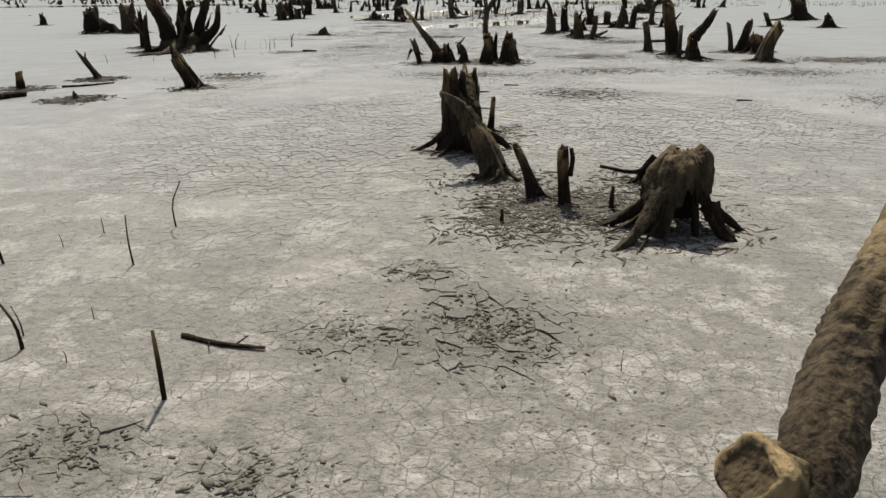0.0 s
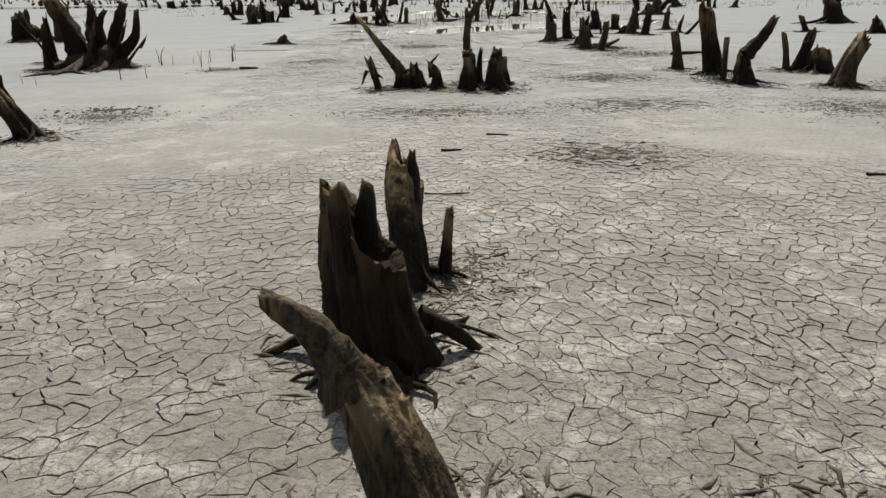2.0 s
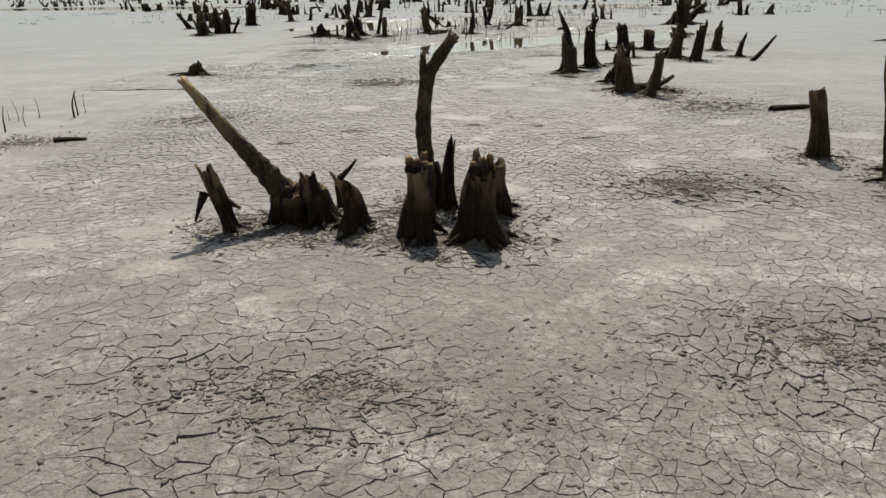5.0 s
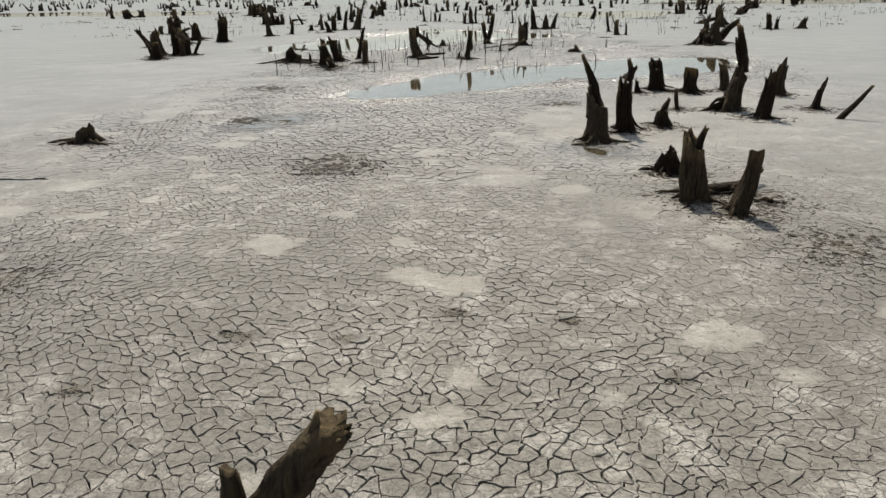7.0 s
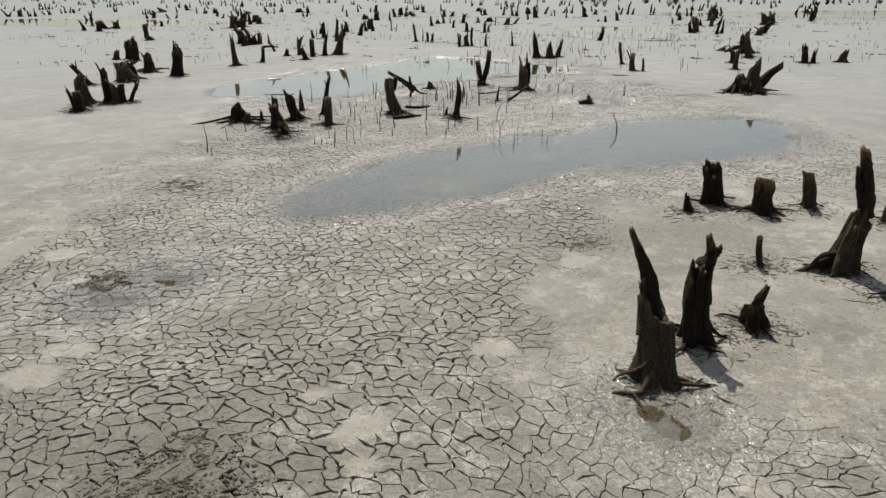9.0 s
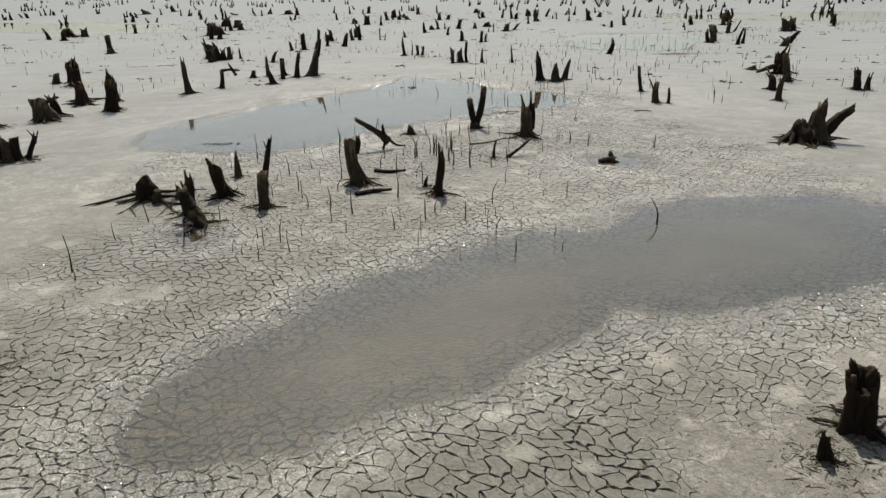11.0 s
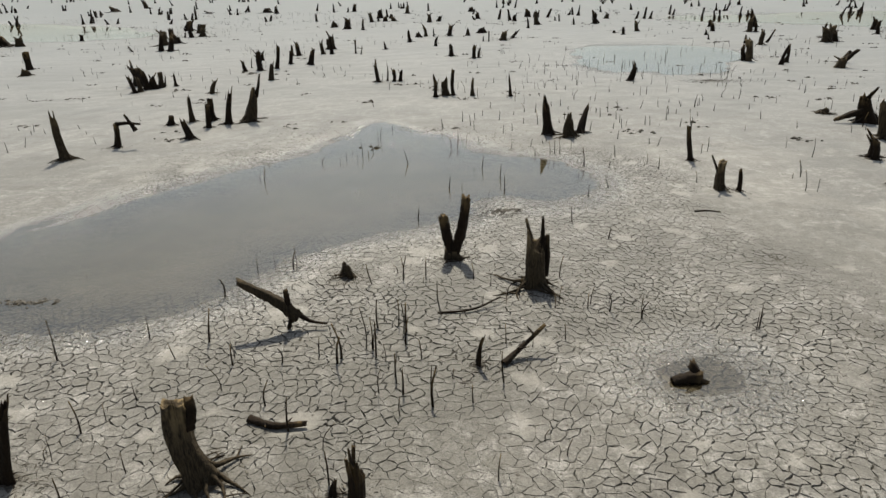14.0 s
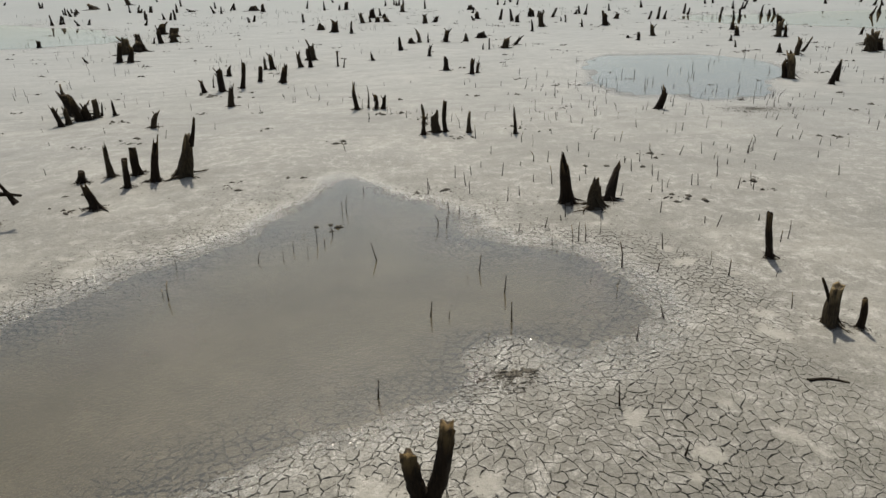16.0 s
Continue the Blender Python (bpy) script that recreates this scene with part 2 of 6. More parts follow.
# ---- the lie of the land: puddles, crumbly spots, ground height ----
WATER_LEVEL = -0.02
PUDDLES = {
    "near": [(0.05, 26.7, 0.75), (1.83, 28.43, 1.35), (3.42, 30.15, 1.25), (4.98, 30.27, 1.5), (6.5, 31.4, 1.95), (7.9, 32.4, 1.0)],
    "middle": [(-4.5, 37.9, 1.0), (-3.1, 39.0, 2.55), (-2.1, 40.9, 2.55), (0.6, 43.6, 3.2), (3.3, 43.6, 1.9), (0.6, 43.6, 3.2), (0.5, 46.2, 2.0), (-0.4, 49.4, 0.2)],
    "pool": [(5.0, 35.75, 0.38), (5.25, 35.8, 0.42)],
    "dip": [(-1.4, 23.4, 0.16), (-1.2, 23.45, 0.18)],
    "hollow": [(-1.05, 24.0, 0.16), (-0.85, 23.95, 0.2)],
    "film": [(3.5, 21.75, 0.14), (3.62, 21.55, 0.18)],
    "slick": [(-1.9, 31.35, 0.14), (-1.75, 31.1, 0.2)],
    "right": [(10.3, 63.2, 3.4), (11.9, 67.2, 4.4), (13.0, 61.1, 0.7)],
    "far left": [(-28.0, 82.0, 5.0), (-40.0, 90.0, 7.0), (-60.0, 92.0, 8.0)],
    "far right": [(24.0, 95.0, 5.0), (36.0, 93.0, 9.0), (55.0, 95.0, 9.0)],
}
# crumbly dark spots: x, y, half width, half length, darkness
SPOTS = [(1.6, 3.1, 0.42, 0.38, 0.8), (1.05, 3.05, 0.22, 0.2, 0.5), (0.4, 2.3, 0.3, 0.2, 0.7), (1.35, 3.7, 0.2, 0.14, 0.6),
         (2.85, 9.5, 0.6, 0.55, 0.8), (-2.3, 11.5, 0.8, 0.5, 0.5), (6.1, 11.6, 1.1, 0.6, 0.6), (0.45, 20.75, 0.65, 0.6, 0.75),
         (-1.6, 23.8, 0.35, 0.3, 0.8), (4.9, 18.2, 0.8, 0.7, 0.5), (-1.3, 17.5, 0.6, 0.5, 0.5), (0.4, 21.2, 0.4, 0.5, 0.4),
         (3.5, 25.1, 0.5, 0.35, 0.55), (-2.3, 27.5, 0.6, 0.4, 0.7), (3.2, 41.3, 0.35, 0.25, 0.9), (-3.65, 37.4, 0.4, 0.12, 0.9), (6.5, 8.5, 0.9, 0.8, 0.5),
         (-2.6, 16.2, 0.6, 0.5, 0.4), (12.0, 57.6, 1.6, 0.7, 0.5), (1.0, 2.2, 0.25, 0.2, 0.5), (3.5, 12.0, 0.9, 0.5, 0.5), (1.5, 11.6, 1.4, 0.5, 0.4),
         (3.7, 14.5, 0.75, 0.5, 0.9), (7.9, 13.3, 1.2, 0.6, 0.6), (7.3, 39.1, 0.5, 0.4, 0.4), (7.9, 36.9, 0.7, 0.3, 0.4),
         (1.97, 17.04, 0.1, 0.07, 1.0), (1.37, 16.66, 0.1, 0.07, 1.0), (2.69, 16.94, 0.1, 0.07, 1.0), (0.08, 16.11, 0.1, 0.07, 1.0), (3.16, 16.31, 0.1, 0.07, 1.0), (0.68, 16.69, 0.1, 0.07, 1.0), (1.97, 17.04, 0.1, 0.07, 1.0), (1.41, 16.69, 0.1, 0.07, 1.0), (0.74, 16.68, 0.1, 0.07, 1.0)]


def to_capsule(x, y, a, b):
    ax, ay, ar = a
    bx, by, br = b
    t = np.clip(((x - ax) * (bx - ax) + (y - ay) * (by - ay)) / ((bx - ax) ** 2 + (by - ay) ** 2), 0, 1)
    return np.hypot(x - ax - t * (bx - ax), y - ay - t * (by - ay)) - (ar + t * (br - ar))


def to_plain(x, y, name):
    d = np.full(np.shape(x), 1e9)
    for a, b in zip(PUDDLES[name], PUDDLES[name][1:]):
        d = np.minimum(d, to_capsule(x, y, a, b))
    size = max(r for _, _, r in PUDDLES[name])
    return d, min(0.45, 0.4 * size), min(0.12, 0.2 * size)


def to_water(x, y, names=tuple(PUDDLES)):
    """How far the nearest water's ragged edge is off; less than 0 in the water."""
    bays, nicks = fbm(x, y, 1.1, 21) - 0.5, field(x, y, 0.16, 5) - 0.5
    wide = fbm(x, y, 7.0, 27) - 0.5
    shoal = 0.75 * np.exp(-((x - 3.0) / 0.75) ** 2 - ((y - 42.0) / 0.55) ** 2) * (0.5 + field(x, y, 0.5, 25))
    return functools.reduce(np.minimum, [d + a * bays + b * nicks + (shoal if n == "middle" else 5.0 * wide if PUDDLES[n][0][2] > 3 else 0) for n, (d, a, b) in ((n, to_plain(x, y, n)) for n in names)])


def land(x, y, d):
    """Height of the ground at x, y, where the nearest water's edge is d metres off."""
    z = 0.012 * (fbm(x, y, 1.6, 2) - 0.35) + 0.02 * (fbm(x, y, 7.0, 9) - 0.35)
    shore = WATER_LEVEL + 0.004 + 0.022 * step01(d / 2.2) + 0.012 * (field(x, y, 0.5, 17) - 0.45) * step01(d / 0.3)
    under = WATER_LEVEL + 0.004 * step01(1 + d / 0.12) - 0.1 * (1 - np.exp(np.minimum(d, 0) / 1.5))
    return np.where(d > 0, shore, under) + z * step01(np.abs(d) / 1.2)


def dampness(x, y):
    w, ragged = np.zeros(np.shape(x)), 0.9 * (fbm(x, y, 0.3, 31) - 0.5)
    for sx, sy, rx, ry, dark in SPOTS:
        r = np.hypot((x - sx) / rx, (y - sy) / ry) + ragged
        w = np.maximum(w, dark * step01(1.45 - r))
    return w


def wetness(x, y, d):
    return step01(1.0 - (d + 0.25 * (field(x, y, 0.3, 12) - 0.5)) / (0.65 + 0.6 * field(x, y, 2.5, 14)))


# ---- ground ----
# how strongly the mud has cracked, and where it has dried smooth: x, y, half width, half length, amount
CRACKED = [(1.6, 17.2, 3.2, 3.2, 1.0), (-1.2, 18.5, 2.0, 3.0, 0.7), (0.2, 23.4, 2.3, 2.0, 0.95), (5.6, 39.5, 1.6, 4.5, 1.0), (0.4, 33.0, 2.8, 3.2, 0.25), (2.6, 25.5, 1.3, 1.2, 0.8), (4.6, 41.2, 1.6, 1.6, 0.9), (4.8, 38.6, 1.2, 1.4, 0.6), (3.8, 7.4, 1.4, 1.7, 1.0), (4.2, 9.0, 1.4, 1.2, 0.5), (5.6, 34.0, 2.0, 2.5, 0.8),
           (0.5, 5.4, 1.5, 2.2, 0.5), (1.3, 8.6, 2.2, 1.8, 0.65), (3.3, 4.2, 0.7, 1.0, 0.3), (3.7, 12.5, 1.1, 1.0, 0.4), (0.3, 35.8, 1.8, 1.4, 0.9), (3.2, 36.3, 2.0, 1.8, 0.5), (5.0, 41.5, 1.6, 2.0, 0.5)]
SMOOTH = [(3.1, 22.4, 1.0, 1.0, 0.7), (3.0, 20.5, 1.1, 1.4, 0.5), (6.5, 23.0, 2.5, 3.0, 0.9), (4.2, 22.0, 1.3, 1.6, 0.5), (1.8, 5.8, 1.2, 1.4, 0.25), (4.6, 9.8, 1.2, 1.0, 0.7), (3.3, 19.5, 1.0, 1.0, 0.4),
          (8.6, 42.0, 1.6, 4.0, 0.9)]

# where many pale pans lie between the cracks
PANS = [(1.0, 34.5, 1.8, 2.6, 1.0), (3.4, 20.6, 1.2, 1.5, 0.8), (3.2, 24.5, 0.8, 1.0, 0.6), (1.6, 15.4, 1.8, 0.7, 0.5)]


def gathered(x, y, zones):
    return sum(much * np.exp(-(((x - zx) / rx) ** 2 + ((y - zy) / ry) ** 2)) for zx, zy, rx, ry, much in zones)


def smoothness(x, y):
    """Patches of silt that dried without cracks: round pans between the cracks, and wider drifts."""
    cell = 0.62
    i, j = np.floor(x / cell), np.floor(y / cell)
    pans = np.zeros(np.shape(x))
    uneven = 0.14 * (field(x, y, 0.12, 83) - 0.5) + 0.2 * (field(x, y, 0.3, 84) - 0.5)
    for a in (-1, 0, 1):
        for b in (-1, 0, 1):
            u, v = i + a, j + b
            there = hashed(u, v, 85) < 0.14 + 0.3 * (field(u * cell, v * cell, 3.0, 86) > 0.6) + 0.4 * gathered(u * cell, v * cell, PANS)
            r = np.hypot(x - cell * (u + hashed(u, v, 87)), (y - cell * (v + hashed(u, v, 88))) * 1.2)
            pans = np.maximum(pans, there * step01((0.07 + 0.17 * hashed(u, v, 89) ** 2 + uneven - r) / 0.05))
    drifts = step01((fbm(x, y, 1.7, 71) + 0.35 * gathered(x, y, SMOOTH) - 0.18 * gathered(x, y, CRACKED) - 0.67) / 0.12)
    return pans, drifts


def paleness(x, y):
    pans, drifts = smoothness(x, y)
    return np.maximum((0.45 + 0.5 * step01((y - 12) / 2)) * pans, 0.5 * drifts)


def cracking(x, y, d):
    """How far the mud has cracked: 0 smooth, 1 wide open."""
    base = step01((fbm(x, y, 2.6, 41) - 0.28) / 0.28)
    shore = np.where(d > 0.4, np.exp(-((d - 0.4) / 1.3) ** 2), step01(1 + d / 3.0))
    c = (0.62 - 0.04 * step01((15 - y) / 2) - 0.42 * step01((5.8 - y) / 1.5)) * base + 0.85 * gathered(x, y, CRACKED) + 0.8 * shore + (0.3 + 0.45 * step01(6 - y)) * dampness(x, y) - 0.9 * gathered(x, y, SMOOTH)
    return np.clip(c, 0, 1) * step01(1 + d / 2.5) * (1 - 0.92 * np.maximum(*smoothness(x, y)) * step01((d - 0.3) / 0.8))


def ground_sheet(material_):
    verts, fours, threes, plates, offset = [], [], [], [], 0
    for x0, x1, y0, y1, size in ((-2.6, 7.2, 0.8, 20.3, 0.092), (-5.0, 9.6, 20.0, 47.0, 0.146)):
        jj, ii = np.meshgrid(np.arange(math.floor(y0 / (size * 0.866)), math.ceil(y1 / (size * 0.866))), np.arange(math.floor(x0 / size), math.ceil(x1 / size)), indexing="ij")
        cx, cy = (size * (ii + 0.5 * (jj % 2))).ravel(), (size * 0.866 * jj).ravel()
        keep = (cy >= y0) & (cy < y1)
        cx, cy = cx[keep], cy[keep]
        a = np.radians(30 + 60 * np.arange(6))
        px, py = cx[:, None] + size / math.sqrt(3) * np.cos(a), cy[:, None] + size / math.sqrt(3) * np.sin(a)

        def moved(x, y, much):
            kx, ky = np.round(x / (size * 0.25)), np.round(y / (size * 0.2165 / 3))
            return x + much * size * (hashed(kx, ky, 1) - 0.5), y + much * size * (hashed(kx, ky, 2) - 0.5), hashed(kx, ky, 3)

        qx, qy, qh = moved(px, py, 0.6)
        mx, my = (px + np.roll(px, -1, 1)) / 2, (py + np.roll(py, -1, 1)) / 2
        jx, jy, mh = moved(mx, my, 0.3)
        jx, jy = (qx + np.roll(qx, -1, 1)) / 2 + jx - mx, (qy + np.roll(qy, -1, 1)) / 2 + jy - my
        ox, oy, oh = (np.stack(p, 2).reshape(len(cx), 12) for p in ((qx, jx), (qy, jy), (qh, mh)))
        wx = 0.16 * (field(ox, oy, 0.7, 51) - 0.5) + 0.5 * (field(ox, oy, 1.9, 55) - 0.5)
        wy = 0.16 * (field(ox, oy, 0.7, 53) - 0.5) + 0.5 * (field(ox, oy, 1.9, 57) - 0.5)
        ox, oy = ox + wx + 0.5 * size * (field(ox, oy, 0.21, 52) - 0.5), oy + wy + 0.5 * size * (field(ox, oy, 0.21, 54) - 0.5)
        mid_x, mid_y = ox.mean(1), oy.mean(1)
        d = to_water(ox, oy)
        edge = np.minimum.reduce([ox - x0, x1 - ox, np.where(y0 > 10, 9, oy - y0), np.where(y1 < 30, 9, y1 - oy)])
        crack = cracking(ox, oy, d) * step01(edge / 0.8)
        open_ = crack * np.where(np.arange(12) % 2 == 1, step01((crack * 1.6 + 0.7 * (field(ox, oy, 0.4, 61) - 0.5) - oh) / 0.2), step01(crack * 1.5 - 0.1) * (0.35 + 0.65 * field(ox, oy, 0.3, 63)))
        half = (0.033 + 0.017 * step01((oy - 13.5) / 2.5) + 0.03 * step01((oy - 19.5) / 2)) * (1 + 1.8 * step01(-d / 0.4)) * size * open_ * (0.15 + 1.25 * hashed(np.round(ox * 60), np.round(oy * 60), 65) ** 1.5) * (0.3 + 0.7 * crack) * (0.5 + field(ox, oy, 1.3, 66))
        under = 0.005 * step01((20.5 - oy) / 0.1) if y0 > 10 else 0.0
        z = land(ox, oy, d) - under
        zc = land(mid_x, mid_y, to_water(mid_x, mid_y)) - (0.005 * step01((20.5 - mid_y) / 0.1) if y0 > 10 else 0.0)
        far_x, far_y = mid_x[:, None] - ox, mid_y[:, None] - oy
        length = np.hypot(far_x, far_y)
        inset = (0.0018 + half) / length
        rubble = dampness(mid_x, mid_y)
        lift = (0.003 + 0.012 * rubble) * (hashed(cx, cy, 8) - 0.5) * crack.mean(1)
        loosened = (0.05 + 0.15 * rubble) * crack.mean(1)
        tilt_x, tilt_y = loosened * (hashed(cx, cy, 9) - 0.5), loosened * (hashed(cx, cy, 10) - 0.5)
        lean = (tilt_x[:, None] * -far_x + tilt_y[:, None] * -far_y) * step01(open_ * 3)
        bottom = np.stack([ox, oy, z - 0.032 * step01(half / 0.0035)], 2)
        rim = np.stack([ox + far_x * inset, oy + far_y * inset, z + lean + lift[:, None] * step01(open_ * 3) + 0.002 * open_], 2)
        centre = np.stack([mid_x, mid_y, zc + lift], 1)[:, None]
        block = np.concatenate([bottom, rim, centre], 1)
        loose = (np.abs(mid_x - 2.2) < 0.85) & (np.abs(mid_y - 16.4) < 0.7)
        for one in block[loose]:
            plates.append(one)
        block, cx = block[~loose], cx[~loose]
        n = len(cx)
        verts.append(block.reshape(-1, 3))
        k = np.arange(12)
        k2 = (k + 1) % 12
        quad = np.stack([k, k2, k2 + 12, k + 12], 1)
        tri = np.stack([k + 12, k2 + 12, np.full(12, 24)], 1)
        start = offset + 25 * np.arange(n)[:, None, None]
        fours.append((start + quad).reshape(-1, 4))
        threes.append((start + tri).reshape(-1, 3))
        offset += 25 * n
    # the sheet's far part, on to the horizon; it sinks under the finely cracked part
    gx = np.concatenate([-np.geomspace(1600, 12, 60), np.linspace(-11.5, 16, 112), np.geomspace(16.5, 1600, 60)])
    gy = np.concatenate([-np.geomspace(300, 3, 24), np.linspace(-2, 90, 300), np.geomspace(90.8, 3000, 70)])
    x, y = np.meshgrid(gx, gy)
    d = to_water(x, y)
    near = np.maximum(np.minimum.reduce([x + 2.6, 7.2 - x, y - 0.8, 26.0 - y]), np.minimum.reduce([x + 5.0, 9.6 - x, y - 20.0, 47.0 - y]))
    z = land(x, y, d) - 0.004 - 0.4 * step01((near - 0.35) / 0.5)
    verts.append(np.stack([x, y, z], 2).reshape(-1, 3))
    rows, cols = x.shape
    i = offset + np.arange(rows * cols).reshape(rows, cols)
    fours.append(np.stack([i[:-1, :-1], i[:-1, 1:], i[1:, 1:], i[1:, :-1]], 2).reshape(-1, 4))
    verts = np.concatenate(verts)
    me = mesh_fast("ground", verts, [np.concatenate(fours), np.concatenate(threes)])
    me.polygons.foreach_set("use_smooth", [False] * len(me.polygons))
    d = to_water(verts[:, 0], verts[:, 1])
    float_attribute(me, "wet", wetness(verts[:, 0], verts[:, 1], d))
    float_attribute(me, "damp", dampness(verts[:, 0], verts[:, 1]))
    float_attribute(me, "smooth", paleness(verts[:, 0], verts[:, 1]) * step01(d / 0.4))
    crazed = np.zeros(len(verts))
    crazed[offset:] = np.clip(cracking(verts[offset:, 0], verts[offset:, 1], d[offset:]), 0.4, 1)
    float_attribute(me, "crazed", crazed)
    skin = np.ones(len(verts))
    skin[:offset] = np.tile(np.repeat([0.0, 1.0], [12, 13]), offset // 25)
    float_attribute(me, "skin", skin)
    me.materials.append(material_)
    ground = tagged(new("ground", me), "pale grey dried mud flat, cracked into small plates", "ground", kind="structure")
    for one in plates:
        base = one[24].copy()
        pm = mesh_fast("mud_plate", one - base, [quad, tri])
        pm.polygons.foreach_set("use_smooth", [False] * len(pm.polygons))
        float_attribute(pm, "wet", np.zeros(25))
        float_attribute(pm, "damp", dampness(one[:, 0], one[:, 1]))
        float_attribute(pm, "smooth", paleness(one[:, 0], one[:, 1]))
        float_attribute(pm, "crazed", np.zeros(25))
        float_attribute(pm, "skin", np.repeat([0.0, 1.0], [12, 13]))
        part("mud_plate", pm, material_, ground).location = base
    return ground


def height(x, y):
    x, y = np.array([x]), np.array([y])
    return float(land(x, y, to_water(x, y))[0])


def water_sheet(name, label):
    ring = PUDDLES[name]
    big = max(r for _, _, r in ring)
    pitch = 0.1 if big < 4 else 0.5
    x = np.arange(min(p[0] - p[2] for p in ring) - 0.8, max(p[0] + p[2] for p in ring) + 0.8, pitch)
    y = np.arange(min(p[1] - p[2] for p in ring) - 0.8, max(p[1] + p[2] for p in ring) + 0.8, pitch)
    gx, gy = np.meshgrid(x, y)
    d = to_water(gx, gy, (name,))
    rows, cols = gx.shape
    i = np.arange(rows * cols).reshape(rows, cols)
    inside = (d[:-1, :-1] < 0.3)
    quads = np.stack([i[:-1, :-1], i[:-1, 1:], i[1:, 1:], i[1:, :-1]], 2)[inside]
    used = np.unique(quads)
    back = np.zeros(rows * cols, int)
    back[used] = np.arange(len(used))
    level = WATER_LEVEL
    v = np.stack([gx.ravel()[used], gy.ravel()[used], np.full(len(used), level)], 1)
    me = mesh_from("water", v, back[quads].tolist())
    dw = to_water(v[:, 0], v[:, 1])
    float_attribute(me, "depth", np.maximum(0, level - land(v[:, 0], v[:, 1], dw)))
    me.materials.append(WATER)
    ob = tagged(new("water", me), label, "water", kind="structure")
    ob.visible_shadow = False
    return ob


# ---- kinds of things ----
def tube(points, radii, sides, rng, rough=0.12, ridges=5, open_end=False, twist=0.0, sawn=False):
    """Rings of vertices along points: (verts, faces, age). Uneven bark, a pointed or blunt end."""
    points = np.asarray(points, float)
    n = len(points)
    along = np.gradient(points, axis=0)
    along /= np.linalg.norm(along, axis=1)[:, None]
    side = np.cross(along, [0.31, 0.95, 0.02])
    side /= np.linalg.norm(side, axis=1)[:, None]
    other = np.cross(along, side)
    a = np.linspace(0, 2 * np.pi, sides, endpoint=False)
    ph, ph2 = rng.random() * 6, rng.random() * 6
    s = np.linspace(0, 1, n)[:, None]
    r = np.asarray(radii, float)[:, None] * (1 + rough * np.sin(ridges * a + ph + 3 * s + twist * s) + rough * 0.6 * np.sin((ridges + 3) * a + ph2 - 5 * s)
                                             + rough * (rng.random((n, sides)) - 0.5))
    ring = points[:, None] + r[:, :, None] * (np.cos(a)[None, :, None] * side[:, None] + np.sin(a)[None, :, None] * other[:, None])
    verts = ring.reshape(-1, 3)
    i = np.arange(n * sides).reshape(n, sides)
    j = np.roll(i, -1, 1)
    faces = np.stack([i[:-1], j[:-1], j[1:], i[1:]], 2).reshape(-1, 4).tolist()
    if not sawn and not open_end and radii[-1] > 0.008:
        ring[-1] += along[-1] * radii[-1] * (1.6 * rng.random(sides) ** 2 - 0.2)[:, None]
        verts = ring.reshape(-1, 3)
    if sawn:
        face = points[-1] - along[-1] * radii[-1] * 0.05
        rims = [points[-1] + (ring[-1] - points[-1]) * 0.86 + along[-1] * radii[-1] * 0.05, face + (ring[-1] - points[-1]) * 0.72]
        verts = np.concatenate([verts, *rims, [face]])
        i = np.arange((n + 2) * sides).reshape(n + 2, sides)
        j = np.roll(i, -1, 1)
        faces = np.stack([i[:-1], j[:-1], j[1:], i[1:]], 2).reshape(-1, 4).tolist() + [[int(i[-1, k]), int(j[-1, k]), (n + 2) * sides] for k in range(sides)]
        return verts, faces, np.concatenate([np.repeat(np.linspace(0.6, 1, n), sides), np.full(sides, 1.0), np.full(sides + 1, 0.5)])
    if not open_end:
        verts = np.concatenate([verts, [points[-1] + along[-1] * radii[-1] * 0.3]])
        faces += [[int(i[-1, k]), int(j[-1, k]), n * sides] for k in range(sides)]
    age = np.repeat(np.linspace(0, 1, n), sides)
    if not open_end:
        age = np.append(age, 1.0)
    return verts, faces, age


def bent(points, n):
    """n places along a smooth curve through a few points, with any number of columns."""
    p = np.asarray(points, float)
    if len(p) == 2:
        return p[0] + np.linspace(0, 1, n)[:, None] * (p[1] - p[0])
    p = np.concatenate([[2 * p[0] - p[1]], p, [2 * p[-1] - p[-2]]])
    out = []
    for u in np.linspace(0, len(p) - 3 - 1e-6, n):
        k, f = int(u), u - int(u)
        a, b, c, d = p[k:k + 4]
        out.append(0.5 * (2 * b + (c - a) * f + (2 * a - 5 * b + 4 * c - d) * f * f + (3 * b - a - 3 * c + d) * f ** 3))
    return np.array(out)


def wood_mesh(name, verts, faces, age):
    me = mesh_from(name, verts, faces)
    float_attribute(me, "age", age)
    return me


def around(a, b):
    """The angle between a and b, without its sign."""
    return np.abs(np.angle(np.exp(1j * (a - b))))


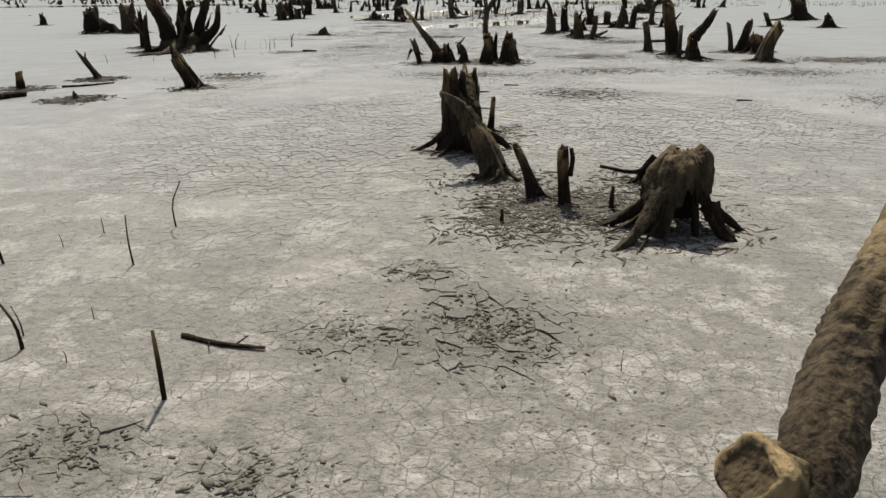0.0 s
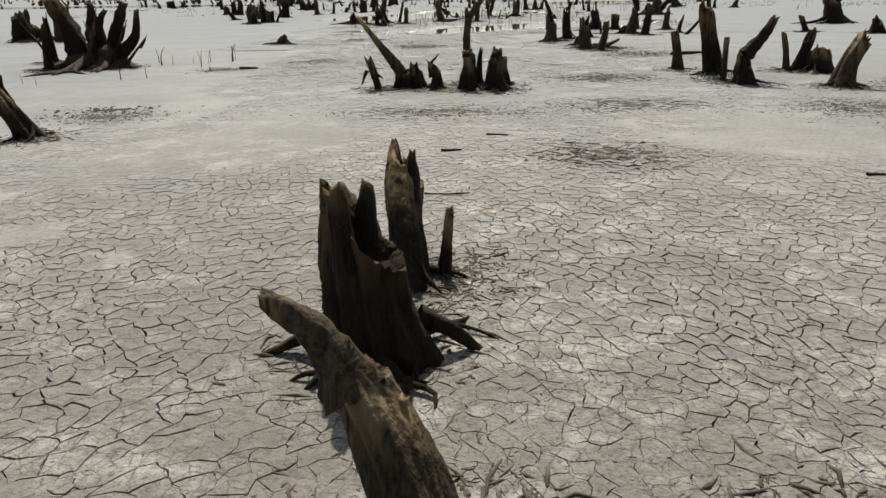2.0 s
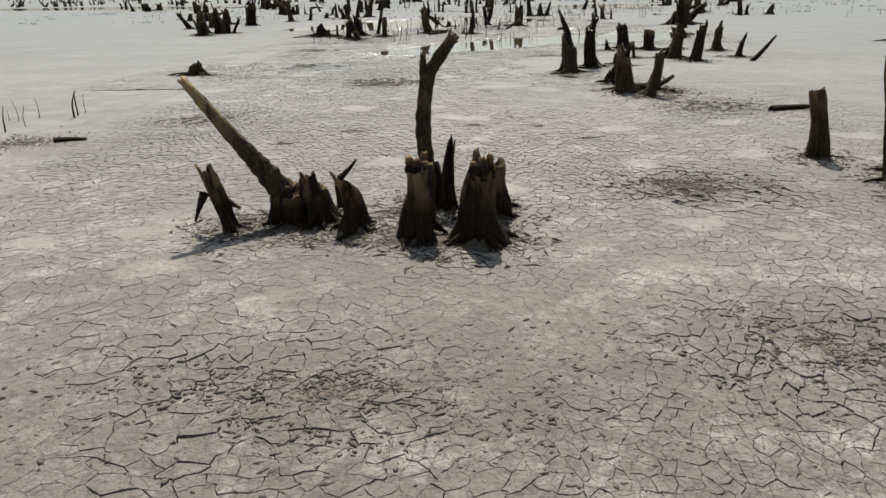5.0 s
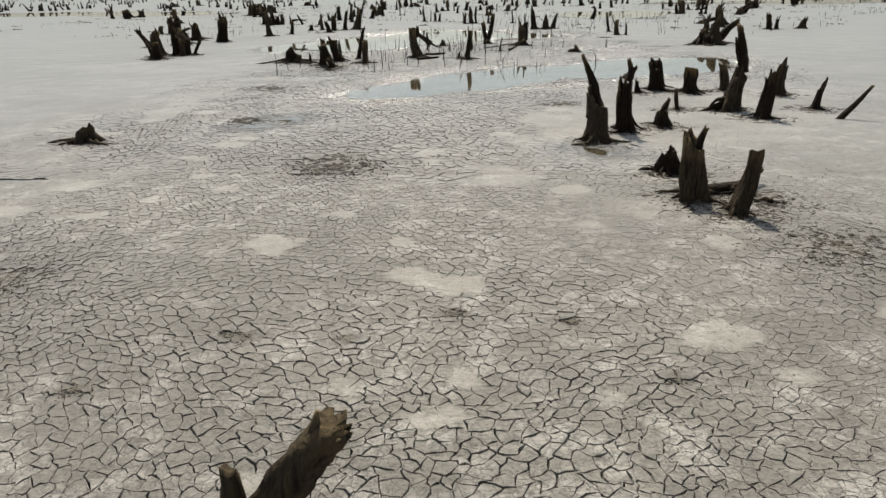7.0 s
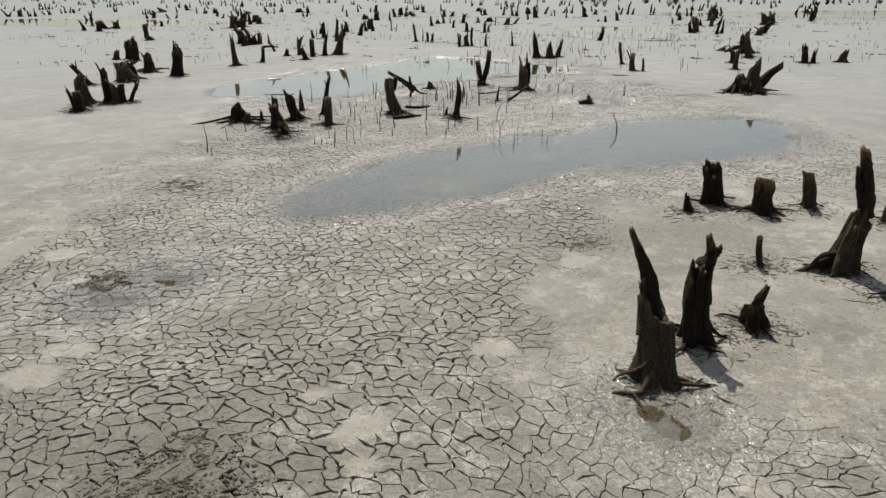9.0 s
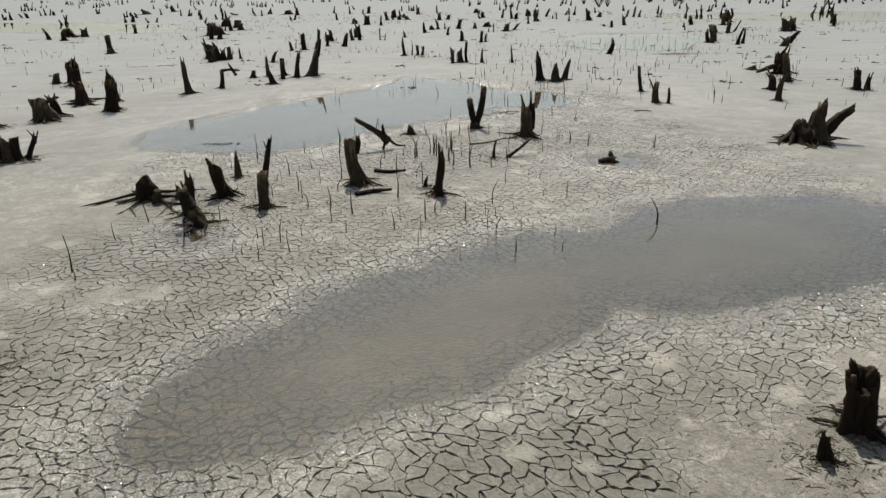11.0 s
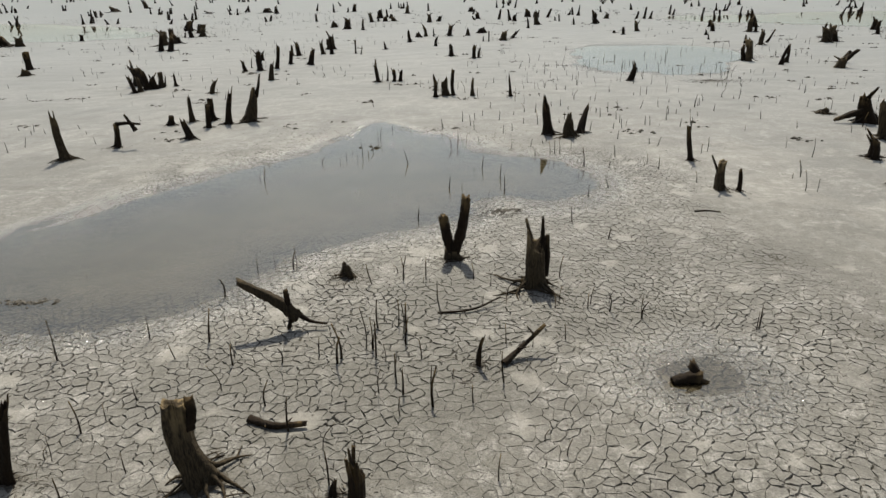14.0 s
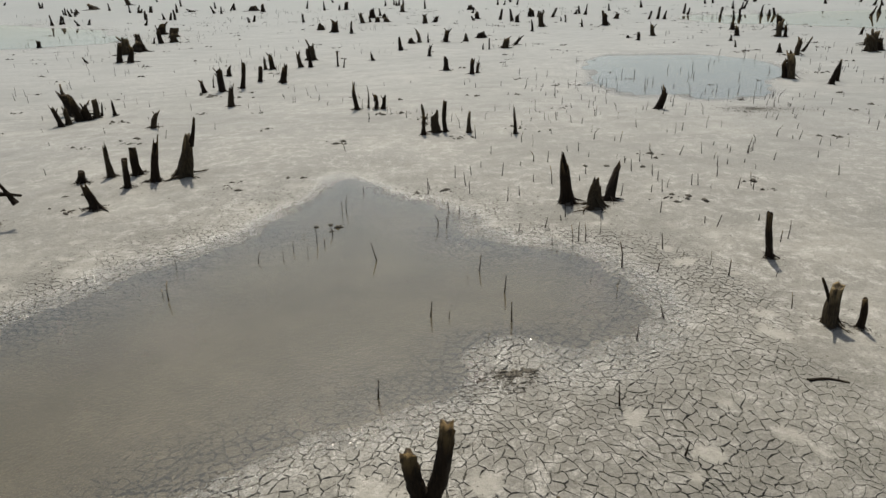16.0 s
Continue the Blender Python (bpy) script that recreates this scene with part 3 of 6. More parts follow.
def weathered(A, T, rng, clefts=1.0):
    """How far old wood stands out or is eaten away at angle A and height T: bulges, fluting, sharp splits along the grain, rot holes."""
    ph = rng.random(12) * 6.28
    k = int(rng.integers(2, 5))
    w = 1 + 0.13 * np.sin(k * A + ph[0] + 1.6 * T) + 0.09 * np.sin(2 * A + ph[2] + 2.5 * T) + 0.08 * np.sin(5 * T + ph[7] + A) + 0.06 * np.sin(11 * T + ph[3] + 2 * A)
    for n, deep, q in ((7, 0.17, 4), (13, 0.12, 5), (23, 0.07, 6)):
        drift = ph[q] + 1.8 * np.sin(2.2 * T + ph[q + 4]) + 0.5 * np.sin(7 * T + ph[q + 3] + 2 * A)
        split = np.abs(np.sin(0.5 * (n * A + drift)))
        w += clefts * deep * (np.sqrt(split) - 0.75)
    for _ in range(5):
        c, at = rng.random() * 6.28, rng.random()
        w -= 0.22 * rng.random() * np.exp(-(around(A, c) / 0.3) ** 2 - ((T - at) / 0.09) ** 2)
    return w + 0.05 * (rng.random(A.shape) - 0.5), k, ph


def trunk_mesh(h, r, lx, ly, jag, taper, flare, seed, sides, rings, hollow=0.4, bend=0.04, mid=None, pale=1.0, side=None):
    """A broken, split and eaten trunk from the ground to a splintered, hollow end. lx, ly: how far its top leans, in metres; mid: a place that it bends through, (x, y, part of the height); side: the angle of its tallest splinter."""
    rng = np.random.default_rng(seed)
    s = np.linspace(0, 1, rings) ** 1.1
    a = np.linspace(0, 2 * np.pi, sides, endpoint=False)
    c0 = rng.random() * 6.28 if side is None else side
    top = 0.62 * np.minimum(1, 1.4 * (0.5 + 0.5 * np.cos(a - c0))) + 0.06 * np.sin(3 * a + rng.random() * 6)
    for i in range(int(rng.integers(3, 6))):
        c, tall, wide = c0 + rng.standard_normal() * 1.3, 0.15 + 0.3 * rng.random(), 0.2 + 0.45 * rng.random()
        top += tall * np.clip(1 - around(a, c) / wide, 0, 1) ** 0.8
    top = 1 - jag * (top.max() - top) / (top.max() - top.min()) - 0.1 * jag * rng.random(sides)
    top += 1 - top.max()
    S, A = np.meshgrid(s, a, indexing="ij")
    T = S * (1 - (1 - top) * S)
    fluted, k, ph = weathered(A, T, rng)
    foot = np.exp(-T * h / max(r, 0.02) * 0.9)
    buttress = 1 + flare * foot * (0.6 + 0.75 * np.sin(k * A + ph[0]))
    R = 1.08 * r * (1 - taper * T ** 0.9) * fluted * buttress
    wobble = bend * h * np.sin(np.pi * T)
    if mid is None:
        cx, cy = lx * T ** 1.1, ly * T ** 1.1
    else:
        mx, my, mz = mid
        mz = min(max(mz, 0.25), 0.8)
        ax, ay = ((mx - lx * mz) / (mz * mz - mz), (my - ly * mz) / (mz * mz - mz))
        cx, cy = ax * T * T + (lx - ax) * T, ay * T * T + (ly - ay) * T
    X = cx + wobble * math.cos(ph[4]) + R * np.cos(A)
    Y = cy + wobble * math.sin(ph[4]) + R * np.sin(A)
    Z = h * T - 0.05 * (1 - S) ** 6
    outer = np.stack([X, Y, Z], 2)
    end = outer[-1]
    middle = end.mean(0)
    lip = middle + (end - middle) * (0.72 + 0.14 * rng.random((sides, 1)))
    lip[:, 2] = end[:, 2] - 0.01 * h - 0.14 * r * rng.random(sides)
    pit = middle + (end - middle) * (0.3 + 0.2 * rng.random((sides, 1)))
    if hollow < 0:
        pit[:, 2] = end[:, 2].mean() - hollow * r * (0.3 + rng.random(sides))
    else:
        pit[:, 2] = 0.55 * end[:, 2] + 0.45 * end[:, 2].min() - hollow * r * (1.4 * rng.random(sides) - 0.3)
    verts = np.concatenate([outer.reshape(-1, 3), lip, pit, [[middle[0], middle[1], pit[:, 2].mean() - 0.2 * np.sign(hollow) * r]]])
    i = np.arange((rings + 2) * sides).reshape(rings + 2, sides)
    j = np.roll(i, -1, 1)
    faces = np.stack([i[:-1], j[:-1], j[1:], i[1:]], 2).reshape(-1, 4).tolist()
    faces += [[int(i[-1, q]), int(j[-1, q]), (rings + 2) * sides] for q in range(sides)]
    # age is low in the pit, which keeps the dark wood colours
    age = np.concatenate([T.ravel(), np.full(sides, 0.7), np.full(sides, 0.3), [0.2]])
    return wood_mesh("trunk", verts, faces, pale * age)


def shell_mesh(name, profile, lean, legs, arch, seed, sides=72, rows=34, thick=0.03, pale=1.0, notch=0.06):
    """A hollow shell of old wood. profile: (height, radius) from the foot up; lean: how far the top stands to the side, (x, y);
    legs: (angle, half width) where the wall reaches the ground; arch: how high the gaps between the legs are."""
    rng = np.random.default_rng(seed)
    a = np.linspace(0, 2 * np.pi, sides, endpoint=False)
    leg = np.zeros(sides)
    for c, wide in legs:
        leg = np.maximum(leg, step01(1.5 - around(a, c) / wide))
    low = arch * (1 - leg) * (0.75 + 0.5 * rng.random(sides)) - 0.02
    peak = profile[-1][0]
    brim = peak - notch * np.abs(np.sin(1.5 * a + rng.random() * 6)) - 0.4 * notch * rng.random(sides)
    u = np.linspace(0, 1, rows)[:, None]
    Z = low + (brim - low) * u
    A = np.broadcast_to(a, Z.shape)
    T = Z / peak
    w, _, _ = weathered(A, T, rng, 0.8)
    R = np.interp(Z, [p[0] for p in profile], [p[1] for p in profile]) * w
    walls = []
    for inset in (0.0, thick):
        Q = np.maximum(R - inset, 0.01)
        walls.append(np.stack([lean[0] * T + Q * np.cos(A), lean[1] * T + Q * np.sin(A), Z - inset * 0.3 * u], 2))
    roof = walls[0][-1].mean(0) - np.array([0, 0, notch * 0.8])
    verts = np.concatenate([walls[0].reshape(-1, 3), walls[1].reshape(-1, 3), [roof]])
    i = np.arange(rows * sides).reshape(rows, sides)
    j = np.roll(i, -1, 1)
    n = rows * sides
    out = np.stack([i[:-1], j[:-1], j[1:], i[1:]], 2).reshape(-1, 4)
    inner = (np.stack([i[:-1], i[1:], j[1:], j[:-1]], 2) + n).reshape(-1, 4)
    hem = np.stack([j[0], i[0], i[0] + n, j[0] + n], 1)
    faces = np.concatenate([out, inner, hem]).tolist() + [[int(i[-1, q]), int(j[-1, q]), 2 * n] for q in range(sides)]
    # the inner wall gets a fifth of the outer wall's age, so stays darker
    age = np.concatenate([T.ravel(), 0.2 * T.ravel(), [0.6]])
    return wood_mesh(name, verts, faces, pale * age)


def root_mesh(r, angle, reach, rise, seed, sides=6, n=8):
    """A crooked root from the trunk's flank down into the mud, with a thin side root."""
    rng = np.random.default_rng(seed)
    turn = (rng.random() - 0.5) * 1.5
    pts = []
    for u, z in ((0.5, rise), (1.15, rise * 0.5), (1.2 + 0.4 * reach, rise * 0.14 + 0.012), (1.2 + 0.75 * reach, 0.012), (1.2 + reach, -0.02)):
        b = turn * (u - 0.5) / (0.7 + reach) + 0.25 * (rng.random() - 0.5)
        pts.append((r * u * math.cos(angle + b), r * u * math.sin(angle + b), z + 0.012 * (rng.random() - 0.3)))
    p = bent(pts, n)
    w = r * np.linspace(1, 0.18, n) ** 1.3 * (0.2 + 0.12 * rng.random()) * (0.75 + 0.5 * rng.random(n))
    verts, faces, age = tube(p, w, sides, rng, 0.2, 3)
    fork = p[n // 2]
    b = angle + (0.7 if rng.random() < 0.5 else -0.7)
    q = bent([fork, fork + [0.35 * reach * r * math.cos(b), 0.35 * reach * r * math.sin(b), -0.2 * fork[2]], [fork[0] + 0.7 * reach * r * math.cos(b), fork[1] + 0.7 * reach * r * math.sin(b), -0.015]], max(4, n - 3))
    v2, f2, g2 = tube(q, w[n // 2] * np.linspace(0.8, 0.25, len(q)), max(4, sides - 2), rng, 0.2, 3)
    faces = faces + [[k + len(verts) for k in g] for g in f2]
    return wood_mesh("root", np.concatenate([verts, v2]), faces, 0.4 * np.concatenate([age, g2]))


def clump_mesh(r, h, seed, sides):
    """A low ragged heap of rooty mud with an uneven edge."""
    rng = np.random.default_rng(seed + 5000)
    rows = [(1.25, -0.02), (1.0, 0.12), (0.72, 0.5), (0.45, 0.85), (0.2, 1.0)]
    a = np.linspace(0, 2 * np.pi, sides, endpoint=False)
    edge = 0.7 + 0.3 * np.sin(3 * a + rng.random() * 6) * rng.random() + 0.55 * rng.random(sides)
    verts = []
    for u, z in rows:
        w = r * u * (1 + (edge - 1) * min(1, u + 0.2))
        up = h * z * (0.5 + 1.0 * rng.random(sides)) if z > 0 else np.full(sides, -0.02)
        verts.append(np.stack([w * np.cos(a), w * np.sin(a), up], 1))
    verts = np.concatenate(verts + [[[0, 0, h]]])
    i = np.arange(5 * sides).reshape(5, sides)
    j = np.roll(i, -1, 1)
    faces = np.stack([i[:-1], j[:-1], j[1:], i[1:]], 2).reshape(-1, 4).tolist()
    faces += [[int(i[-1, k]), int(j[-1, k]), 5 * sides] for k in range(sides)]
    return mesh_from("root_clump", verts, faces, False)


GROUP = "dead stumps on the mud flat"


def stump(x, y, h, r, lx=0.0, ly=0.0, top="jag", roots=5, seed=1, label="", wood=None, near=False, reach=1.8, taper=None, mid=None, side=None, ragged=None, hollow=0.4):
    """A dead tree stump with its stilt roots, standing at x, y. top: jag (splintered), cut (blunt), spike (tapering), mound (squat, rooty)."""
    wood = wood or (GREY_WOOD if seed % 3 == 0 else WOOD)
    rng = random.Random(seed * 7 + 3)
    jag, thin, flare = {"jag": (0.34, 0.22, 0.38), "cut": (0.08, 0.12, 0.34), "spike": (0.42, 0.52, 0.35), "mound": (0.5, 0.45, 0.5)}[top]
    taper = thin if taper is None else taper
    if top == "jag" and near:
        jag = 0.38
    jag = jag if ragged is None else ragged
    if not label:
        tall = "tall" if h > 0.75 else "short" if h < 0.35 else "knee-high"
        shape = {"jag": "with splintered hollow top", "cut": "with blunt broken top", "spike": "tapering to a point", "mound": "worn to its roots"}[top]
        tilt = "leaning " if math.hypot(lx, ly) > 0.28 * h else ""
        label = f"{tall} {tilt}dark dead tree stump {shape} in mud"
    thing = tagged(new("tree_stump"), label, "tree stump", GROUP)
    thing.location = (x, y, height(x, y))
    thing.rotation_euler = (0, 0, 0)
    sides, rings = (64, 44) if near else (30, 20) if y < 50 else (16, 11) if h * r > 0.02 else (12, 9)
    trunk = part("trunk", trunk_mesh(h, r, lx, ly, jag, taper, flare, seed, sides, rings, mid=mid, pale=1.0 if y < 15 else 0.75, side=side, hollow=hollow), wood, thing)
    if top == "jag" and r > 0.035 and y < 100:
        out, rise = (0.2, 0.1) if y < 28 else (1.1, 0.22)       # farther stumps fork more openly
        for k in range(2 if near or (y > 28 and seed % 2) else 1):
            a, up = rng.random() * 6.28, 0.55 + 0.3 * rng.random()
            w = r * (1 - taper * up) * 0.75
            at = (lx * up + w * math.cos(a), ly * up + w * math.sin(a), h * up)
            tip = r * out * (0.5 + rng.random())
            limb(trunk, "splinter", [(at[0] - lx * 0.2, at[1] - ly * 0.2, at[2] - 0.25 * h), at, (at[0] + tip * math.cos(a), at[1] + tip * math.sin(a), at[2] + (0.06 + rise * (0.5 + rng.random())) * h)], r * 0.45, r * 0.16, seed * 13 + k, wood, 7, 7)
    if r > 0.022 and y < 48:
        # rooty mud, its dark colour also standing in for shade at the foot
        part("root_clump", clump_mesh(1.25 * r + 0.03, 0.25 * r + 0.015, seed, 22 if near else 12), PEAT, thing, "black mud and rootlets with painted shade at its foot")
    first = rng.random() * 6.28
    for k in range(roots):
        angle = first + 6.283 * (k + 0.9 * rng.random()) / max(roots, 1)
        rise = min(0.42 * h, (0.6 + 0.7 * rng.random()) * 1.6 * r)
        part("root", root_mesh(r, angle, reach * (0.4 + 1.2 * rng.random() ** 1.5), rise * (0.35 + 0.65 * rng.random()), seed * 31 + k, 8 if near else 5, 10 if near else 6), wood, thing)
    return thing


def limb(parent, name, points, r0, r1, seed=1, wood=None, sides=12, n=16, label="", pale=0.6, rough=0.12, sawn=False):
    """A bare branch or stem through a few points; with no parent it is a thing of its own."""
    rng = np.random.default_rng(seed)
    p = bent(points, n)
    w = np.linspace(r0, r1, n) * (0.92 + 0.16 * rng.random(n))
    verts, faces, age = tube(p, w, sides, rng, rough, 4, twist=1.0, sawn=sawn)
    return part(name, wood_mesh(name, verts, faces, pale * age), wood or WOOD, parent, label)


def fallen(x, y, angle, length, r, seed=1, rise=0.0, label="broken dead branch lying on the mud", crook=0.12):
    """A broken piece of wood that lies on the mud; rise: how far its end stands up."""
    rng = random.Random(seed)
    thing = tagged(new("fallen_branch"), label, "branch", "fallen branches")
    thing.location = (x, y, height(x, y))
    c, s = math.cos(radians(angle)), math.sin(radians(angle))
    b = crook * length * (1 if seed % 2 else -1)
    mid = (0.5 * length * c - b * s, 0.5 * length * s + b * c, r * 0.5 + rise * 0.35)
    limb(thing, "stem", [(0, 0, r * 0.5), mid, (length * c, length * s, r * 0.5 + rise)], r, r * 0.55, seed, WOOD, 9, 12)
    for k in range(2):
        u = 0.3 + 0.35 * k + 0.1 * rng.random()
        at = Vector((0, 0, r * 0.5)).lerp(Vector((length * c, length * s, r * 0.5 + rise)), u) + Vector((-b * s, b * c, 0)) * (1 - abs(2 * u - 1))
        out = angle + (60 if k else -70) + rng.random() * 30
        reach = length * (0.12 + 0.12 * rng.random())
        limb(thing, "side_twig", [tuple(at), (at.x + reach * math.cos(radians(out)), at.y + reach * math.sin(radians(out)), at.z + reach * 0.3)], r * 0.4, r * 0.12, seed + k, WOOD, 5, 5)
    return thing


def twig_mesh(h, r, seed):
    rng = np.random.default_rng(seed)
    p = bent([(0, 0, -0.03), (0.03 * h * rng.standard_normal(), 0.03 * h * rng.standard_normal(), 0.5 * h), (0.14 * h * rng.standard_normal(), 0.14 * h * rng.standard_normal(), h)], 6)
    return wood_mesh("dead_twig", *tube(p, r * np.linspace(1, 0.45, 6), 5, rng, 0.1, 2))


TWIGS = [twig_mesh(0.16 + 0.03 * k, 0.007 + 0.0014 * (k % 3), 300 + k) for k in range(8)]


def twig(x, y, scale=1.0, turn=0.0, kind=0, tilt=0.0):
    """A thin dead shoot that sticks up out of the mud."""
    ob = part("dead_twig", TWIGS[kind % 8], WOOD)
    ob.matrix_world = pose(x, y, height(x, y), tilt, tilt * 0.6, turn) @ Matrix.Diagonal((scale, scale, scale, 1))
    return tagged(ob, "thin dark dead shoot sticking up from the mud", "twig", "dead shoots in the mud")


def clods(name, label, spots, mat, seed, low=0.006, high=0.022, tall=1.0, stretch=1.4):
    """Crumbs strewn over round spots (x, y, half width, half length, number), joined into one piece of stuff."""
    rng = np.random.default_rng(seed)
    shape = np.array([(1, 0, 0), (0.2, 0.95, 0), (-0.9, 0.4, 0), (-0.5, -0.8, 0), (0.5, -0.8, 0.1), (0.1, 0, 0.8), (0, 0.1, -0.5)])
    tris = [(0, 1, 5), (1, 2, 5), (2, 3, 5), (3, 4, 5), (4, 0, 5), (1, 0, 6), (2, 1, 6), (3, 2, 6), (4, 3, 6), (0, 4, 6)]
    xs, ys, sizes = [], [], []
    for x, y, rx, ry, count in spots:
        a, q = rng.random(count) * 6.283, np.abs(rng.standard_normal(count)) * 0.55
        xs.append(x + rx * q * np.cos(a)), ys.append(y + ry * q * np.sin(a))
        sizes.append(low + (high - low) * rng.random(count) ** 2.5)
    x, y, s = np.concatenate(xs), np.concatenate(ys), np.concatenate(sizes)
    d = to_water(x, y)
    z = np.maximum(land(x, y, d), WATER_LEVEL - 0.004) - s * 0.05
    n = len(x)
    a = rng.random(n) * 6.283
    v = shape[None] * (0.65 + 0.7 * rng.random((n, 7, 1)))
    long_ = 1 + stretch * rng.random(n)[:, None]
    vx, vy = v[:, :, 0] * long_, v[:, :, 1]
    v = np.stack([vx * np.cos(a)[:, None] - vy * np.sin(a)[:, None], vx * np.sin(a)[:, None] + vy * np.cos(a)[:, None], v[:, :, 2] * tall], 2) * s[:, None, None]
    v += np.stack([x, y, z], 1)[:, None]
    f = (7 * np.arange(n)[:, None, None] + np.array(tris)[None]).reshape(-1, 3)
    me = mesh_fast(name, v.reshape(-1, 3), [f])
    me.materials.append(mat)
    return tagged(new(name, me), label, "debris", kind="stuff")


def root_litter(name, label, spots, mat, seed):
    """Short broken rootlets strewn round stumps, (x, y, spread, number), joined into one piece of stuff."""
    rng = np.random.default_rng(seed)
    spots = np.repeat(np.array([p[:3] for p in spots]), [p[3] for p in spots], axis=0)
    n = len(spots)
    r = rng.random((9, n))
    px, py = spots[:, 0] + spots[:, 2] * (0.35 + 0.9 * r[1]) * np.cos(6.283 * r[0]), spots[:, 1] + spots[:, 2] * (0.35 + 0.9 * r[1]) * np.sin(6.283 * r[0])
    length, w, turn = 0.03 + 0.17 * r[2] ** 2.2, 0.0022 + 0.006 * r[3] ** 2, 6.283 * r[4]
    z, side = np.maximum(land(px, py, to_water(px, py)), WATER_LEVEL), length * (r[5] - 0.5) * 0.5
    c, s = np.cos(turn), np.sin(turn)
    rings = []
    for u, out, up, thick in ((0.0, 0.0, -0.006, 1.0), (0.5, 1.0, w * (0.1 + 1.2 * r[6] ** 2), 0.95), (1.0, 0.0, -w * r[7], 0.6)):
        mx, my = px + u * length * c - out * side * s, py + u * length * s + out * side * c
        for k in range(5):
            a = 1.2566 * k
            rings.append(np.stack([mx - s * w * thick * math.cos(a), my + c * w * thick * math.cos(a), z + up + w * thick * math.sin(a)], 1))
    v = np.stack(rings, 1)
    k = np.arange(5)
    quad = np.concatenate([np.stack([k, (k + 1) % 5, (k + 1) % 5 + 5, k + 5], 1), np.stack([k + 5, (k + 1) % 5 + 5, (k + 1) % 5 + 10, k + 10], 1)])
    start = 15 * np.arange(n)[:, None, None]
    me = mesh_fast(name, v.reshape(-1, 3), [(start + quad).reshape(-1, 4), (start + np.array([[10, 11, 12, 13, 14], [4, 3, 2, 1, 0]])).reshape(-1, 5)])
    me.materials.append(mat)
    return tagged(new(name, me), label, "debris", kind="stuff")


# ---- ground and water ----
ground_sheet(MUD)
WATER_LABELS = {"near": "shallow murky brown puddle over cracked mud", "middle": "wide shallow grey puddle with muddy bottom", "pool": "small round murky pool in the mud",
                "dip": "tiny shallow pool in the mud", "hollow": "tiny shallow pool in the mud", "film": "thin film of water at a stump's foot", "slick": "thin film of water at a stump's foot", "right": "pale shallow puddle mirroring the sky",
                "far left": "distant sheet of shallow pale water", "far right": "distant sheet of shallow pale water"}
for puddle in PUDDLES:
    water_sheet(puddle, WATER_LABELS[puddle])


# ---- stumps: x, y, height, half thickness, lean ----
thing = stump(1.55, 6.96, 0.61, 0.088, -0.03, 0.34, 'jag', 6, 1, taper=0.2, near=True, wood=CRUSTED)
thing = stump(1.69, 7.03, 0.33, 0.029, 0.04, 0.06, 'cut', 3, 2, taper=0.39, near=True)
thing = stump(1.48, 6.32, 0.66, 0.135, -0.07, 0.00, 'jag', 6, 3, taper=0.15, near=True, side=3.0, ragged=0.42, wood=WOOD)
limb(thing, 'root', [(0.16, 0.01, 0.15), (0.29, 0.02, 0.08), (0.39, 0.03, -0.01)], 0.042, 0.015, 4)
limb(thing, 'root', [(-0.14, -0.01, 0.16), (-0.26, -0.01, 0.07), (-0.43, -0.02, -0.01)], 0.038, 0.011, 5)
thing = stump(1.74, 5.38, 0.46, 0.082, -0.23, 0.22, 'jag', 6, 6, taper=0.18, ragged=0.25, mid=(-0.07, 0.10, 0.44), near=True)
limb(thing, 'branch', [(-0.17, 0.15, 0.33), (-0.28, 0.19, 0.48), (-0.40, 0.21, 0.56)], 0.072, 0.022, 7, GREY_WOOD, rough=0.2)
thing = stump(1.98, 4.87, 0.33, 0.041, -0.15, 0.15, 'cut', 5, 8, taper=0.42, mid=(-0.06, 0.07, 0.43), near=True)
limb(thing, 'root', [(-0.05, 0.04, 0.10), (-0.01, 0.02, 0.04), (-0.02, -0.00, -0.01)], 0.020, 0.007, 9)
limb(thing, 'root', [(-0.04, 0.04, 0.10), (0.05, 0.02, 0.02), (0.13, 0.01, -0.01)], 0.015, 0.005, 10)
thing = stump(2.13, 4.73, 0.38, 0.031, -0.03, -0.00, 'cut', 5, 11, taper=0.20, near=True)
limb(thing, 'branch', [(0.02, 0.00, 0.19), (0.03, 0.00, 0.28), (0.02, 0.00, 0.35)], 0.016, 0.012, 12)
thing = stump(2.77, 5.28, 0.19, 0.048, 0.01, 0.00, 'mound', 8, 13, taper=0.20, near=True)
limb(thing, 'branch', [(0.01, 0.00, 0.18), (-0.11, -0.01, 0.08), (-0.35, -0.02, 0.12)], 0.020, 0.010, 14)
limb(thing, 'root', [(-0.00, -0.00, 0.18), (-0.06, -0.00, 0.11), (-0.12, -0.01, -0.01)], 0.020, 0.009, 15)
limb(thing, 'root', [(0.06, 0.00, 0.20), (0.09, 0.01, 0.05), (0.06, 0.00, -0.01)], 0.021, 0.010, 16)
limb(thing, 'root', [(0.01, 0.00, 0.18), (-0.07, -0.00, 0.05), (-0.18, -0.01, -0.01)], 0.016, 0.006, 17)
limb(thing, 'root', [(0.05, 0.00, 0.14), (0.15, 0.01, 0.00), (0.24, 0.01, -0.01)], 0.020, 0.008, 18)
thing = stump(2.40, 4.68, 0.15, 0.015, -0.00, -0.00, 'cut', 3, 19, taper=0.25, near=True)
thing = stump(1.74, 4.43, 0.08, 0.012, -0.00, -0.00, 'cut', 3, 20, taper=0.43, near=True)
